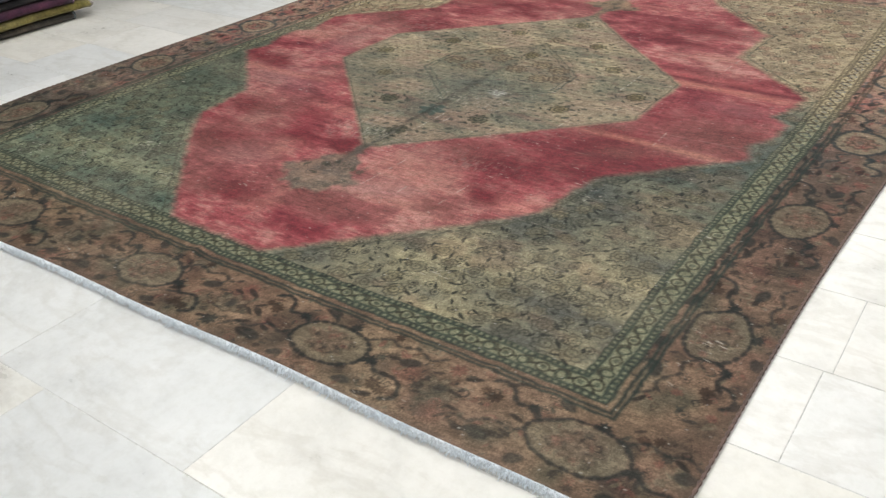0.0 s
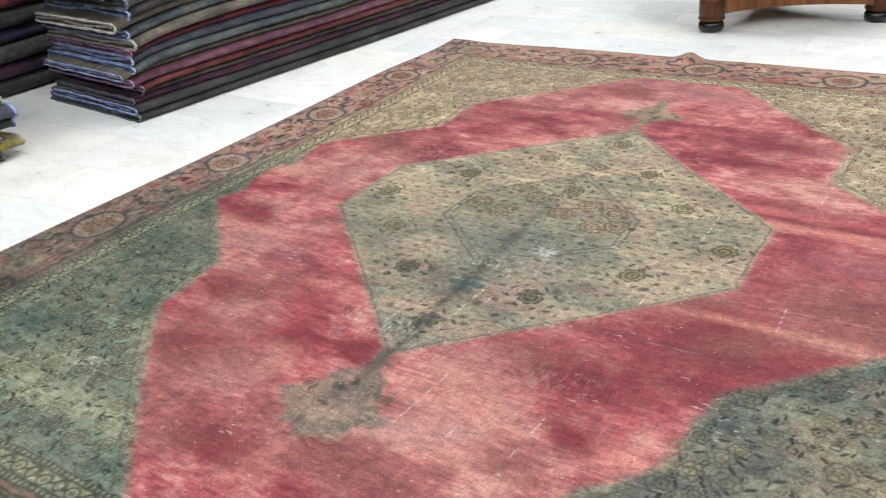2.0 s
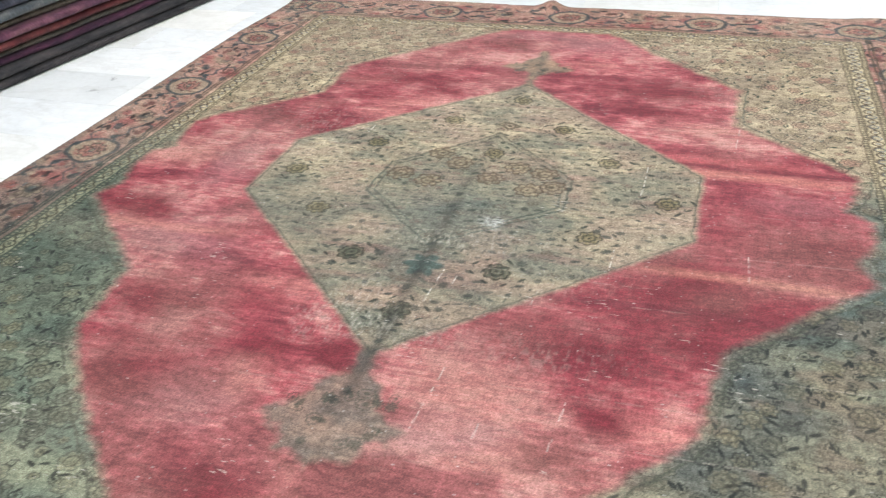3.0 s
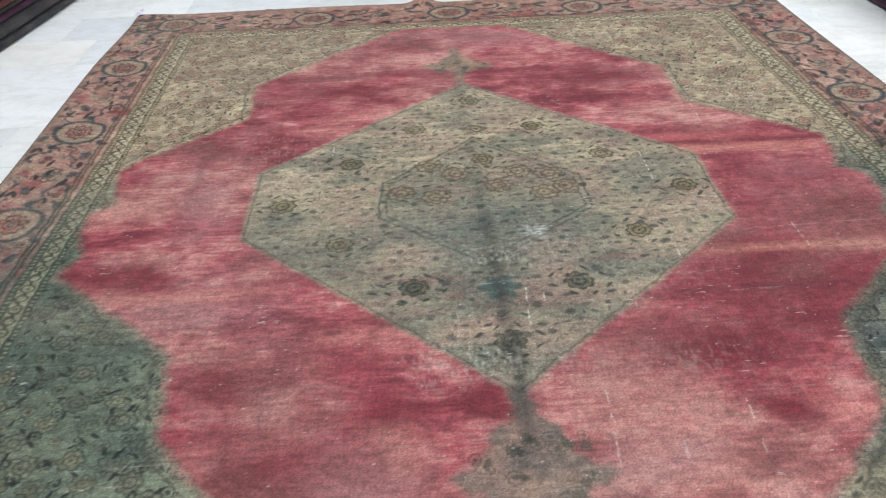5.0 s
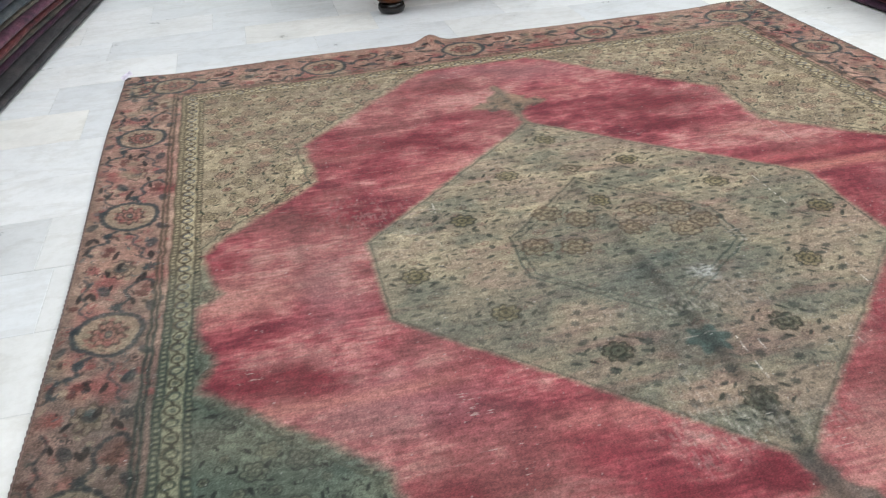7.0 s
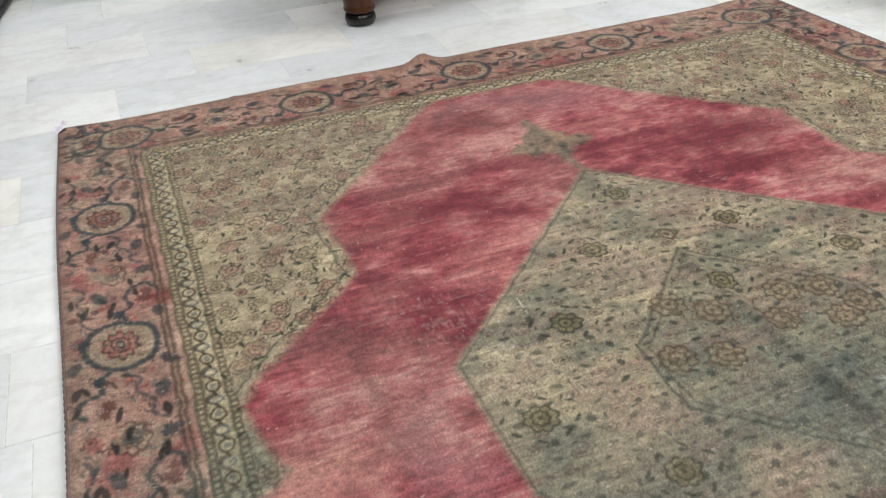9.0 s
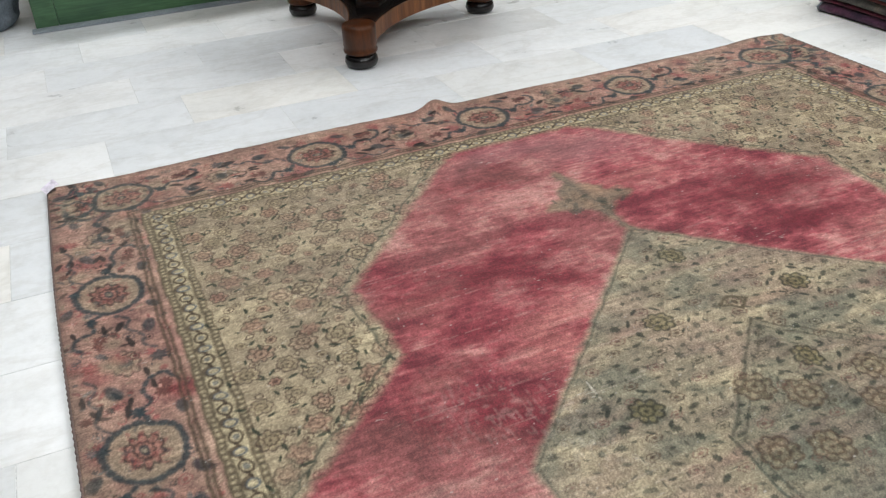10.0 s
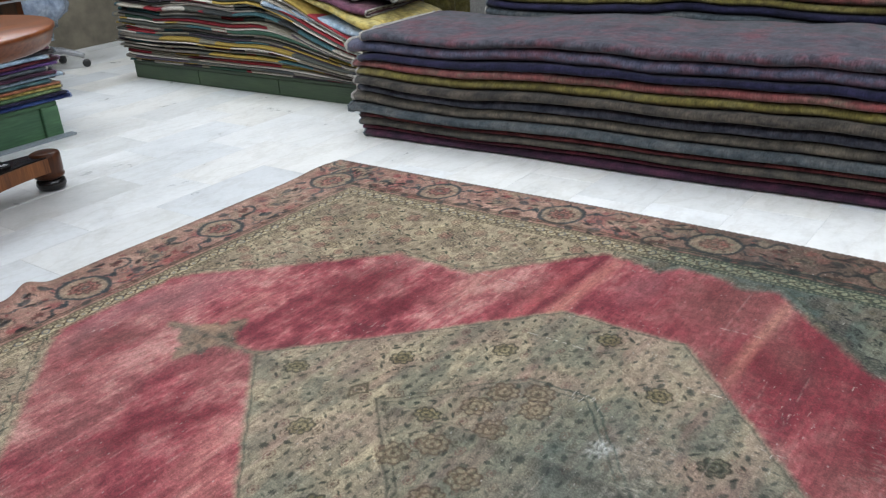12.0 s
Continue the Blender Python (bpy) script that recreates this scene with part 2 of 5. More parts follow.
MARBLE = marble()
GROUT = mottled("pale_grout", (0.70, 0.70, 0.68), (0.60, 0.60, 0.58), 5.0, 0.9)
PILE = rug_pile()
FRINGE = mottled("pale_blue_cotton", (0.90, 0.95, 1.0), (0.80, 0.87, 0.94), 12.0, 0.95, 300.0, 0.5)
CORD = mottled("grey_brown_binding", (0.20, 0.13, 0.11), (0.10, 0.075, 0.065), 30.0, 0.95, 300.0, 0.6)
PAPER = mottled("white_paper", (0.85, 0.80, 0.86), (0.72, 0.66, 0.76), 20.0, 0.8, 90.0, 0.1)
WALNUT = wood("polished_walnut", (0.13, 0.042, 0.014), (0.042, 0.014, 0.006), 0.3, (3.0, 3.0, 0.7), 0.08)
TOPWOOD = wood("polished_mahogany", (0.24, 0.072, 0.018), (0.12, 0.034, 0.010), 0.34, (0.6, 5.0, 4.0), 0.08)
INLAY = wood("striped_veneer", (0.30, 0.115, 0.036), (0.09, 0.030, 0.011), 0.32, (7.0, 7.0, 0.4), 0.1)
BRASS = mottled("gold_inlay", (0.42, 0.25, 0.09), (0.30, 0.17, 0.06), 14.0, 0.4, 80.0, 0.1)
EBONY = mottled("ebonised_wood", (0.016, 0.012, 0.011), (0.006, 0.005, 0.005), 10.0, 0.25, 60.0, 0.1)
GREEN = painted_wood("green_stained_boards", (0.085, 0.185, 0.085), (0.035, 0.092, 0.048))
DKGREEN = painted_wood("dark_green_boards", (0.042, 0.072, 0.032), (0.022, 0.042, 0.020))
SKIRT = mottled("grey_skirting", (0.30, 0.34, 0.36), (0.22, 0.25, 0.27), 6.0, 0.6)
PLASTER = mottled("dull_plaster", (0.19, 0.165, 0.12), (0.15, 0.13, 0.095), 1.5, 0.9, 9.0, 0.1)
# for walls out of view, toned down to cut bounce light on upright faces
WALLPAINT = mottled("dull_wall_paint", (0.26, 0.25, 0.23), (0.20, 0.19, 0.18), 2.0, 0.9, 60.0, 0.2)
CEILING = mottled("white_ceiling", (0.62, 0.62, 0.61), (0.55, 0.55, 0.54), 2.0, 0.9, 60.0, 0.2)
METAL = mottled("grey_metal", (0.35, 0.35, 0.36), (0.25, 0.25, 0.26), 6.0, 0.35)
BLACKPLASTIC = mottled("black_plastic", (0.02, 0.02, 0.02), (0.012, 0.012, 0.012), 10.0, 0.4)
WRAP = mottled("bluish_plastic_wrap", (0.42, 0.48, 0.58), (0.16, 0.20, 0.28), 9.0, 0.2, 30.0, 0.6, 0.01)
GREYCLOTH = mottled("grey_blue_cloth", (0.17, 0.20, 0.23), (0.08, 0.10, 0.12), 9.0, 0.9, 120.0, 0.5, 0.004)
CONDUIT = mottled("grey_conduit", (0.32, 0.30, 0.27), (0.25, 0.23, 0.2), 6.0, 0.5)

# ---- the room ----
X0, X1, Y0, Y1, H = -4.2, 4.6, -5.2, 6.3, 2.95


def slab(name, x0, y0, z0, x1, y1, z1, mat, label, category):
    ob = part(name, box(bmesh.new(), x0, y0, z0, x1, y1, z1), mat, smooth=False)
    return tagged(ob, label, category, "", "structure")


floor = slab("floor", X0 - 0.2, Y0 - 0.2, -0.12, X1 + 0.2, Y1 + 0.2, -0.0014, GROUT, "white marble tile floor with thin grey joints", "floor")
slab("wall_north", X0 - 0.2, Y1, 0, X1 + 0.2, Y1 + 0.2, H, PLASTER, "dull brownish plaster wall behind the stock", "wall")
slab("wall_south", X0 - 0.2, Y0 - 0.2, 0, X1 + 0.2, Y0, H, WALLPAINT, "plain dull beige shop wall", "wall")
slab("wall_west", X0 - 0.2, Y0, 0, X0, Y1, H, WALLPAINT, "plain dull beige shop wall", "wall")
slab("wall_east", X1, Y0, 0, X1 + 0.2, Y1, H, WALLPAINT, "plain dull beige shop wall", "wall")
slab("ceiling", X0 - 0.2, Y0 - 0.2, H, X1 + 0.2, Y1 + 0.2, H + 0.15, CEILING, "plain white ceiling with light panels", "ceiling")


# ---- the large worn rug ----
RX0, RX1, RY0, RY1 = -1.382, 1.385, -1.752, 1.815
STEP = 0.0031


def lattice(X, Y, sx, sy, seed):
    """Smooth value noise, 0 to 1, with cells of sx by sy metres."""
    table = np.random.RandomState(seed).rand(128, 128).astype(np.float32)
    u, v = X / sx + 50.3, Y / sy + 50.7
    i, j = np.floor(u).astype(int), np.floor(v).astype(int)
    fu, fv = u - i, v - j
    fu, fv = fu * fu * (3 - 2 * fu), fv * fv * (3 - 2 * fv)
    a, b = table[i % 128, j % 128], table[(i + 1) % 128, j % 128]
    c, d = table[i % 128, (j + 1) % 128], table[(i + 1) % 128, (j + 1) % 128]
    return (a * (1 - fu) + b * fu) * (1 - fv) + (c * (1 - fu) + d * fu) * fv


def cloudy(X, Y, sx, sy, seed, octaves=4):
    total, weight, size = 0.0, 0.0, 1.0
    for k in range(octaves):
        total = total + size * lattice(X, Y, sx * size, sy * size, seed + k)
        weight += size
        size *= 0.55
    return total / weight


def smooth(a, b, x):
    t = np.clip((x - a) / (b - a), 0, 1)
    return t * t * (3 - 2 * t)


def inside(X, Y, corners):
    """Signed distance to a polygon, positive inside."""
    best = np.full(X.shape, 9.0)
    odd = np.zeros(X.shape, bool)
    for (ax, ay), (bx, by) in zip(corners, corners[1:] + corners[:1]):
        ex, ey = bx - ax, by - ay
        t = np.clip(((X - ax) * ex + (Y - ay) * ey) / (ex * ex + ey * ey + 1e-12), 0, 1)
        best = np.minimum(best, np.hypot(X - ax - t * ex, Y - ay - t * ey))
        crosses = (ay > Y) != (by > Y)
        if by != ay:
            odd ^= crosses & (X < (bx - ax) * (Y - ay) / (by - ay) + ax)
    return np.where(odd, best, -best)


def mirrored(half):
    return half + [(-x, y) for x, y in half[::-1]]


def srgb(r, g, b):
    return np.array([((c / 255 + 0.055) / 1.055) ** 2.4 for c in (r, g, b)])


class Dye:
    """The colours of the weave on a fine grid."""

    def __init__(self, X, Y):
        self.X, self.Y = X, Y
        self.col = np.zeros(X.shape + (3,))

    def lay(self, mask, colour):
        self.col += mask[..., None] * (np.asarray(colour) - self.col)

    def window(self, x, y, r):
        i0, i1 = int((x - r - RX0) / STEP), int((x + r - RX0) / STEP) + 2
        j0, j1 = int((y - r - RY0) / STEP), int((y + r - RY0) / STEP) + 2
        i0, j0 = max(i0, 0), max(j0, 0)
        if i1 <= i0 or j1 <= j0 or i0 >= self.X.shape[0] or j0 >= self.X.shape[1]:
            return None
        return np.s_[i0:i1, j0:j1]

    def stamp(self, x, y, r, colour, shape, strength=1.0, turn=0.0):
        """Lay a small motif: shape(u, v) gives its cover in units of r, turned by turn."""
        w = self.window(x, y, r * 1.5)
        if w is None:
            return
        dx, dy = (self.X[w] - x) / r, (self.Y[w] - y) / r
        c, s = math.cos(turn), math.sin(turn)
        mask = np.clip(shape(c * dx + s * dy, c * dy - s * dx), 0, 1) * strength
        self.col[w] += mask[..., None] * (np.asarray(colour) - self.col[w])


    def stroke(self, pts, width, colour, strength=1.0):
        """Lay a drawn line through the points, thin at its ends, with a frayed edge."""
        xs, ys = [p[0] for p in pts], [p[1] for p in pts]
        cx, cy = (min(xs) + max(xs)) / 2, (min(ys) + max(ys)) / 2
        w = self.window(cx, cy, max(max(xs) - min(xs), max(ys) - min(ys)) / 2 + 0.03)
        if w is None:
            return
        near = np.full(self.X[w].shape, 9.0)
        n = len(pts) - 1
        for k in range(n):
            (ax, ay), (bx, by) = pts[k], pts[k + 1]
            ex, ey = bx - ax, by - ay
            t = np.clip(((self.X[w] - ax) * ex + (self.Y[w] - ay) * ey) / (ex * ex + ey * ey + 1e-12), 0, 1)
            wide = width * (0.7 + 0.5 * math.sin(2.2 * k + cx * 9))
            near = np.minimum(near, np.hypot(self.X[w] - ax - t * ex, self.Y[w] - ay - t * ey) - wide)
        mask = np.clip(0.5 - near / 0.006, 0, 1) * strength
        self.col[w] += mask[..., None] * (np.asarray(colour) - self.col[w])


def curve(pts, steps=5):
    """Points on a smooth line through the given ones."""
    ends = [pts[0]] + list(pts) + [pts[-1]]
    out = []
    for a, b, c, d in zip(ends, ends[1:], ends[2:], ends[3:]):
        for k in range(steps):
            t = k / steps
            out.append(tuple(0.5 * (2 * b[i] + (c[i] - a[i]) * t + (2 * a[i] - 5 * b[i] + 4 * c[i] - d[i]) * t * t + (3 * b[i] - a[i] - 3 * c[i] + d[i]) * t ** 3) for i in (0, 1)))
    return out + [pts[-1]]


def soft(d, width=0.18):
    return np.clip(0.5 + d / width, 0, 1)


def disc(u, v):
    return soft(1 - np.hypot(u, v), 0.4)


def leaf(u, v):
    return soft(1 - np.hypot(u, v * 2.8), 0.45)


def ring(u, v):
    return soft(0.2 - np.abs(np.hypot(u, v) - 0.8), 0.22)


def rosette(u, v, petals=8):
    r, a = np.hypot(u, v), np.arctan2(v, u)
    return soft(0.82 + 0.18 * np.cos(petals * a) - r, 0.2)


def petals_line(u, v, petals=8):
    r, a = np.hypot(u, v), np.arctan2(v, u)
    edge = 0.72 + 0.2 * np.abs(np.cos(petals * a / 2))
    return np.maximum(soft(0.1 - np.abs(r - edge), 0.16), soft(0.24 - np.abs(r - 0.12), 0.2))


def blossom(u, v, petals=8):
    """Drawn outline of a full flower: lobes, spokes and a small eye."""
    r, a = np.hypot(u, v), np.arctan2(v, u)
    lobes = soft(0.075 - np.abs(r - 0.74 - 0.2 * np.abs(np.cos(petals * a / 2))), 0.12)
    inner = soft(0.065 - np.abs(r - 0.40 - 0.1 * np.abs(np.sin(petals * a / 2))), 0.12)
    spokes = soft(0.16 - np.abs(np.sin(petals * a / 2 + 1.57)), 0.3) * (r > 0.42) * (r < 0.8)
    return np.maximum(np.maximum(lobes, inner), np.maximum(0.7 * spokes, soft(0.12 - r, 0.12)))


def diamond(u, v):
    return soft(0.16 - np.abs(np.abs(u) + 1.4 * np.abs(v) - 0.8), 0.2)


def arc(u, v):
    r, a = np.hypot(u, v), np.arctan2(v, u)
    return soft(0.13 + 0.07 * np.cos(a) - np.abs(r - 0.8), 0.14) * soft(np.cos(a - 0.6) + 0.35, 0.4)


NX, NY = round((RX1 - RX0) / STEP) + 1, round((RY1 - RY0) / STEP) + 1
gx, gy = np.linspace(RX0, RX1, NX), np.linspace(RY0, RY1, NY)
X, Y = np.meshgrid(gx, gy, indexing="ij")
# the weave wanders a little from straight
WX = X + 0.012 * (lattice(X, Y, 0.5, 0.5, 11) - 0.5) + 0.007 * (lattice(X, Y, 0.035, 0.035, 12) - 0.5) + 0.003 * (lattice(X, Y, 0.014, 0.014, 15) - 0.5)
WY = Y + 0.014 * (lattice(X, Y, 0.5, 0.5, 13) - 0.5) + 0.007 * (lattice(X, Y, 0.035, 0.035, 14) - 0.5) + 0.003 * (lattice(X, Y, 0.014, 0.014, 16) - 0.5)
dye = Dye(WX, WY)
pick = random.Random(7)

FAR = smooth(-0.15, 0.45, Y + 0.35 * (cloudy(X, Y, 0.5, 0.25, 21) - 0.5))
NEAR = smooth(-0.7, -1.6, Y + 0.3 * (cloudy(X, Y, 0.6, 0.4, 25) - 0.5))

# border ground: rosy at the far end, brown and dark at the near end
rose_ground = srgb(168, 116, 104) + (srgb(180, 150, 126) - srgb(168, 116, 104)) * cloudy(X, Y, 0.12, 0.12, 31)[..., None]
brown_ground = srgb(110, 74, 62) + (srgb(138, 118, 90) - srgb(110, 74, 62)) * cloudy(X, Y, 0.2, 0.16, 35)[..., None]
mid_ground = srgb(150, 104, 90) + (srgb(128, 106, 86) - srgb(150, 104, 90)) * cloudy(X, Y, 0.2, 0.16, 37)[..., None]
FARB = np.where(X < 0, smooth(-0.95, -0.2, Y + 0.3 * (cloudy(X, Y, 0.3, 0.2, 23) - 0.5)), FAR)
ground = mid_ground + FARB[..., None] * (rose_ground - mid_ground)
ground = ground + NEAR[..., None] * (brown_ground * (1.45 - 0.3 * smooth(0.4, -0.4, X))[..., None] - ground)
# the side towards +x has browned more than the other
ground = ground + (0.3 * smooth(0.9, 1.2, X) * (1 - FAR))[..., None] * (brown_ground - ground)
# blue-green on the side towards +x, half way along
ground = ground + (0.5 * smooth(1.0, 1.12, X) * smooth(-0.6, -0.3, Y) * smooth(0.25, -0.05, Y) * cloudy(X, Y, 0.12, 0.1, 40, 3))[..., None] * (srgb(78, 98, 92) - ground)
# greener along the side towards -x
ground = ground + (0.75 * smooth(0.4, -0.2, Y) * smooth(-0.9, -1.2, X) * cloudy(X, Y, 0.1, 0.1, 38, 3))[..., None] * (srgb(72, 92, 86) - ground)
ground = ground * (0.64 + 0.74 * cloudy(X, Y, 0.045, 0.04, 39, 4))[..., None]
dye.col[...] = ground

GX0, GX1, GY0, GY1 = -1.14, 1.165, -1.49, 1.535   # outer edge of the guard stripe
IX0, IX1, IY0, IY1 = -1.06, 1.085, -1.415, 1.455   # inner edge: the field begins


def shade(y, far, near):
    """The tone of a border motif: greener and darker towards the near end."""
    f = float(smooth(-0.55, 0.45, np.array(y)))
    return near + f * (far - near)


def border_motif(x, y, turn, flip):
    c, s = math.cos(turn), math.sin(turn)
    centre_y = y

    def put(u, v, r, colour, shape, strength=1.0, extra=0.0):
        dye.stamp(x + c * u - s * v * flip, centre_y + s * u + c * v * flip, r, colour, shape, strength, turn + extra * flip)

    def draw(pts, width, colour, strength):
        dye.stroke([(x + c * u - s * v * flip, centre_y + s * u + c * v * flip) for u, v in curve(pts)], width, colour, strength)

    if x < -1.2 and y > -1.4:
        y = y + 0.5   # the side towards -x has kept more of its dyes
    bold = float(smooth(-0.5, 0.5, np.array(y)))
    outline = shade(y, srgb(54, 76, 82), srgb(42, 54, 53))
    pale = shade(y, srgb(164, 146, 118), srgb(132, 122, 98))
    rosy = shade(y, srgb(172, 82, 78), srgb(146, 88, 74))
    dark = shade(y, srgb(44, 38, 36), srgb(58, 50, 44))
    umber = shade(y, srgb(120, 60, 52), srgb(80, 54, 34))
    # worn clouds of other dyes under the drawing
    for k in range(22):
        put(pick.uniform(-0.3, 0.3), pick.uniform(-0.11, 0.11), pick.uniform(0.025, 0.06), pick.choice((pale, rosy, shade(y, srgb(150, 104, 94), srgb(92, 100, 80)), shade(y, srgb(160, 62, 66), srgb(88, 78, 64)), shade(y, srgb(182, 134, 112), srgb(74, 58, 54)))),
            lambda u, v: 0.9 * smooth(1.1, 0.2, np.hypot(u, v)), 0.62, pick.uniform(0, 3))
    for k in range(150):
        u, v = pick.uniform(-0.29, 0.29), pick.uniform(-0.115, 0.115)
        if math.hypot(u / 1.35, v) < 0.075:
            continue
        colour = pick.choice((outline, dark, rosy, pale, shade(y, srgb(150, 60, 62), srgb(92, 60, 44)), shade(y, srgb(88, 108, 108), srgb(60, 70, 62))))
        put(u, v, pick.uniform(0.005, 0.016), colour, pick.choice((leaf, rosette, petals_line, leaf, arc, diamond)), 0.62, pick.uniform(0, 6.28))
    # the oval
    ou, ov = 0.096 - 0.014 * bold, 0.066 + 0.010 * bold
    put(0, 0, 0.1, pale, lambda u, v: soft(1 - np.hypot(u * 0.1 / ou, v * 0.1 / ov), 0.12), 0.72)
    put(0, 0, 0.056, rosy, lambda u, v: rosette(u, v * 1.1, 10), 0.2 + 0.3 * bold)
    put(0, 0, 0.054, dark, lambda u, v: blossom(u, v * 1.25, 10), 0.35 + 0.3 * bold)
    for k in range(26):
        t, r = pick.uniform(0, 6.28), pick.uniform(0.3, 1.0)
        put(0.08 * r * math.cos(t), 0.052 * r * math.sin(t), pick.uniform(0.006, 0.013), pick.choice((dark, rosy, outline, rosy)), pick.choice((leaf, rosette, petals_line)), 0.42, pick.uniform(0, 3))
    oval = [(ou * 1.03 * math.cos(0.449 * k) + pick.uniform(-0.004, 0.004), ov * 1.03 * math.sin(0.449 * k) + pick.uniform(-0.003, 0.003)) for k in range(14)]
    draw(oval + oval[:1], 0.0050 + 0.0022 * bold, outline, 0.85)
    put(0, 0, 0.016, outline, lambda u, v: soft(1 - np.hypot(u, v * 1.6), 0.4), 0.8 * bold)
    put(0, 0, 0.007, pale, disc, 0.7 * bold)
    # hooked scrolls at both ends, with knots, leaves and dark buds
    draw([(0.092, -0.02), (0.115, -0.005), (0.145, -0.03), (0.185, -0.022), (0.218, -0.042), (0.226, -0.074), (0.206, -0.088)], 0.0055, outline, 0.85)
    draw([(-0.088, 0.03), (-0.112, 0.058), (-0.15, 0.05), (-0.17, 0.085), (-0.2, 0.098), (-0.222, 0.082)], 0.0055, outline, 0.85)
    for k in range(14):
        u, v = pick.choice((-1, 1)) * pick.uniform(0.12, 0.28), pick.uniform(-0.105, 0.105)
        put(u, v, pick.uniform(0.014, 0.022), dark, leaf, 0.85, pick.uniform(-0.6, 0.6))
    draw([(-0.1, -0.005), (-0.125, -0.03), (-0.16, -0.02), (-0.2, -0.05), (-0.235, -0.048), (-0.262, -0.075)], 0.0045, outline, 0.7)
    draw([(0.07, 0.055), (0.105, 0.082), (0.14, 0.07), (0.175, 0.085), (0.22, 0.07), (0.25, 0.088)], 0.0042, outline, 0.7)
    put(0.112, -0.004, 0.018, outline, rosette, 0.85), put(-0.112, 0.054, 0.016, outline, rosette, 0.85), put(0.02, 0.076, 0.017, outline, rosette, 0.8)
    for u, v, r in ((0.165, -0.062, 0.020), (0.192, -0.07, 0.016), (-0.19, 0.04, 0.018), (-0.215, 0.048, 0.014), (0.12, 0.098, 0.015)):
        put(u, v, r, umber, rosette, 0.75)
    for u, v, r, t in ((0.19, 0.035, 0.026, 0.4), (-0.17, -0.07, 0.026, -0.3), (0.10, -0.09, 0.022, 0.2), (-0.06, 0.1, 0.022, -0.5), (-0.08, -0.092, 0.02, 0.6)):
        put(u, v, r, outline, lambda u, v: soft(1 - np.hypot(u, v * 1.7), 0.4), 0.72, t)
    # the smaller rosette between two ovals
    put(0.29, 0.0, 0.050, pale, lambda u, v: rosette(u, v * 1.3, 8), 0.6)
    put(0.29, 0.0, 0.050, dark, lambda u, v: blossom(u, v * 1.3, 8), 0.5)
    put(0.29, 0.0, 0.016, outline, disc, 0.7)
    put(0.29, 0.070, 0.022, rosy, rosette, 0.7)
    put(0.29, -0.075, 0.022, outline, rosette, 0.7)


BX0, BX1, BY0, BY1 = (RX0 + GX0) / 2 - 0.005, (RX1 + GX1) / 2 - 0.005, -1.632, 1.662
for k in range(-2, 3):
    border_motif(BX0, 0.56 + (k - 1) * 0.5835, math.pi / 2, 1)
    border_motif(BX1, 0.58 + (k - 1) * 0.5800, math.pi / 2, -1)
border_motif(BX0, BY1 - 0.01, math.pi / 2 + 0.5, 1), border_motif(BX1, BY1 - 0.02, math.pi / 2 - 0.5, -1)
for k in range(-2, 3):
    border_motif(0.585 * k, BY0, 0.0, 1)
    border_motif(0.588 * k, BY1, 0.0, -1)

# guard stripe: fine dark lines, a cream band of linked rings, beaded edges
reach = np.minimum(np.minimum(WX - GX0, GX1 - WX), np.minimum(WY - GY0, GY1 - WY))
deep = np.minimum(np.minimum(WX - IX0, IX1 - WX), np.minimum(WY - IY0, IY1 - WY))
cream = srgb(182, 166, 130) + (FAR - 1)[..., None] * (srgb(164, 148, 114) - srgb(118, 122, 94))
line = srgb(92, 74, 50) + (FAR - 1)[..., None] * (srgb(92, 74, 50) - srgb(46, 72, 64))
dye.lay(soft(reach, 0.004) * soft(-deep, 0.004), cream)
beads = 0.55 + 0.45 * np.sin(2 * np.pi * np.where(np.minimum(np.abs(WX - GX0), np.abs(GX1 - WX)) < np.minimum(np.abs(WY - GY0), np.abs(GY1 - WY)), WY, WX) / 0.016)
for at, wide, beaded in ((-0.030, 0.004, 0), (-0.018, 0.004, 0), (0.002, 0.0035, 0), (0.010, 0.006, 1), (0.018, 0.0035, 0)):
    m = soft(wide - np.abs(reach - at), 0.006) * (deep < 0)
    dye.lay(m * (beads if beaded else 1) * (0.88 - 0.16 * FAR), line)
for at, wide, beaded in ((0.000, 0.0035, 0), (-0.008, 0.006, 1), (-0.016, 0.0035, 0)):
    m = soft(wide - np.abs(deep - at), 0.006) * (reach > 0)
    dye.lay(m * (beads if beaded else 1) * (0.88 - 0.16 * FAR), line)
MX0, MX1, MY0, MY1 = (GX0 + IX0) / 2, (GX1 + IX1) / 2, (GY0 + IY0) / 2, (GY1 + IY1) / 2


def link(x, y, turn, k):
    dark, blue = shade(y, srgb(86, 64, 42), srgb(70, 70, 52)), shade(y, srgb(104, 114, 122), srgb(66, 84, 70))
    if k % 2:
        dye.stamp(x, y, 0.021, dark, lambda u, v: soft(0.13 - np.abs(np.hypot(u, v * 1.1) - 0.75), 0.16), 0.85, turn)
        dye.stamp(x, y, 0.007, blue, disc, 0.6)
        for e in (-0.021, 0.021):
            dye.stamp(x + e * math.cos(turn), y + e * math.sin(turn), 0.011, dark, leaf, 0.8, turn + 0.5)
    else:
        dye.stamp(x, y, 0.019, blue, lambda u, v: soft(0.15 - np.abs(np.hypot(u * 1.2, v) - 0.7), 0.16), 0.85, turn)
        dye.stamp(x, y, 0.022, dark, lambda u, v: arc(u, v * 1.1), 0.7, turn + 0.9)


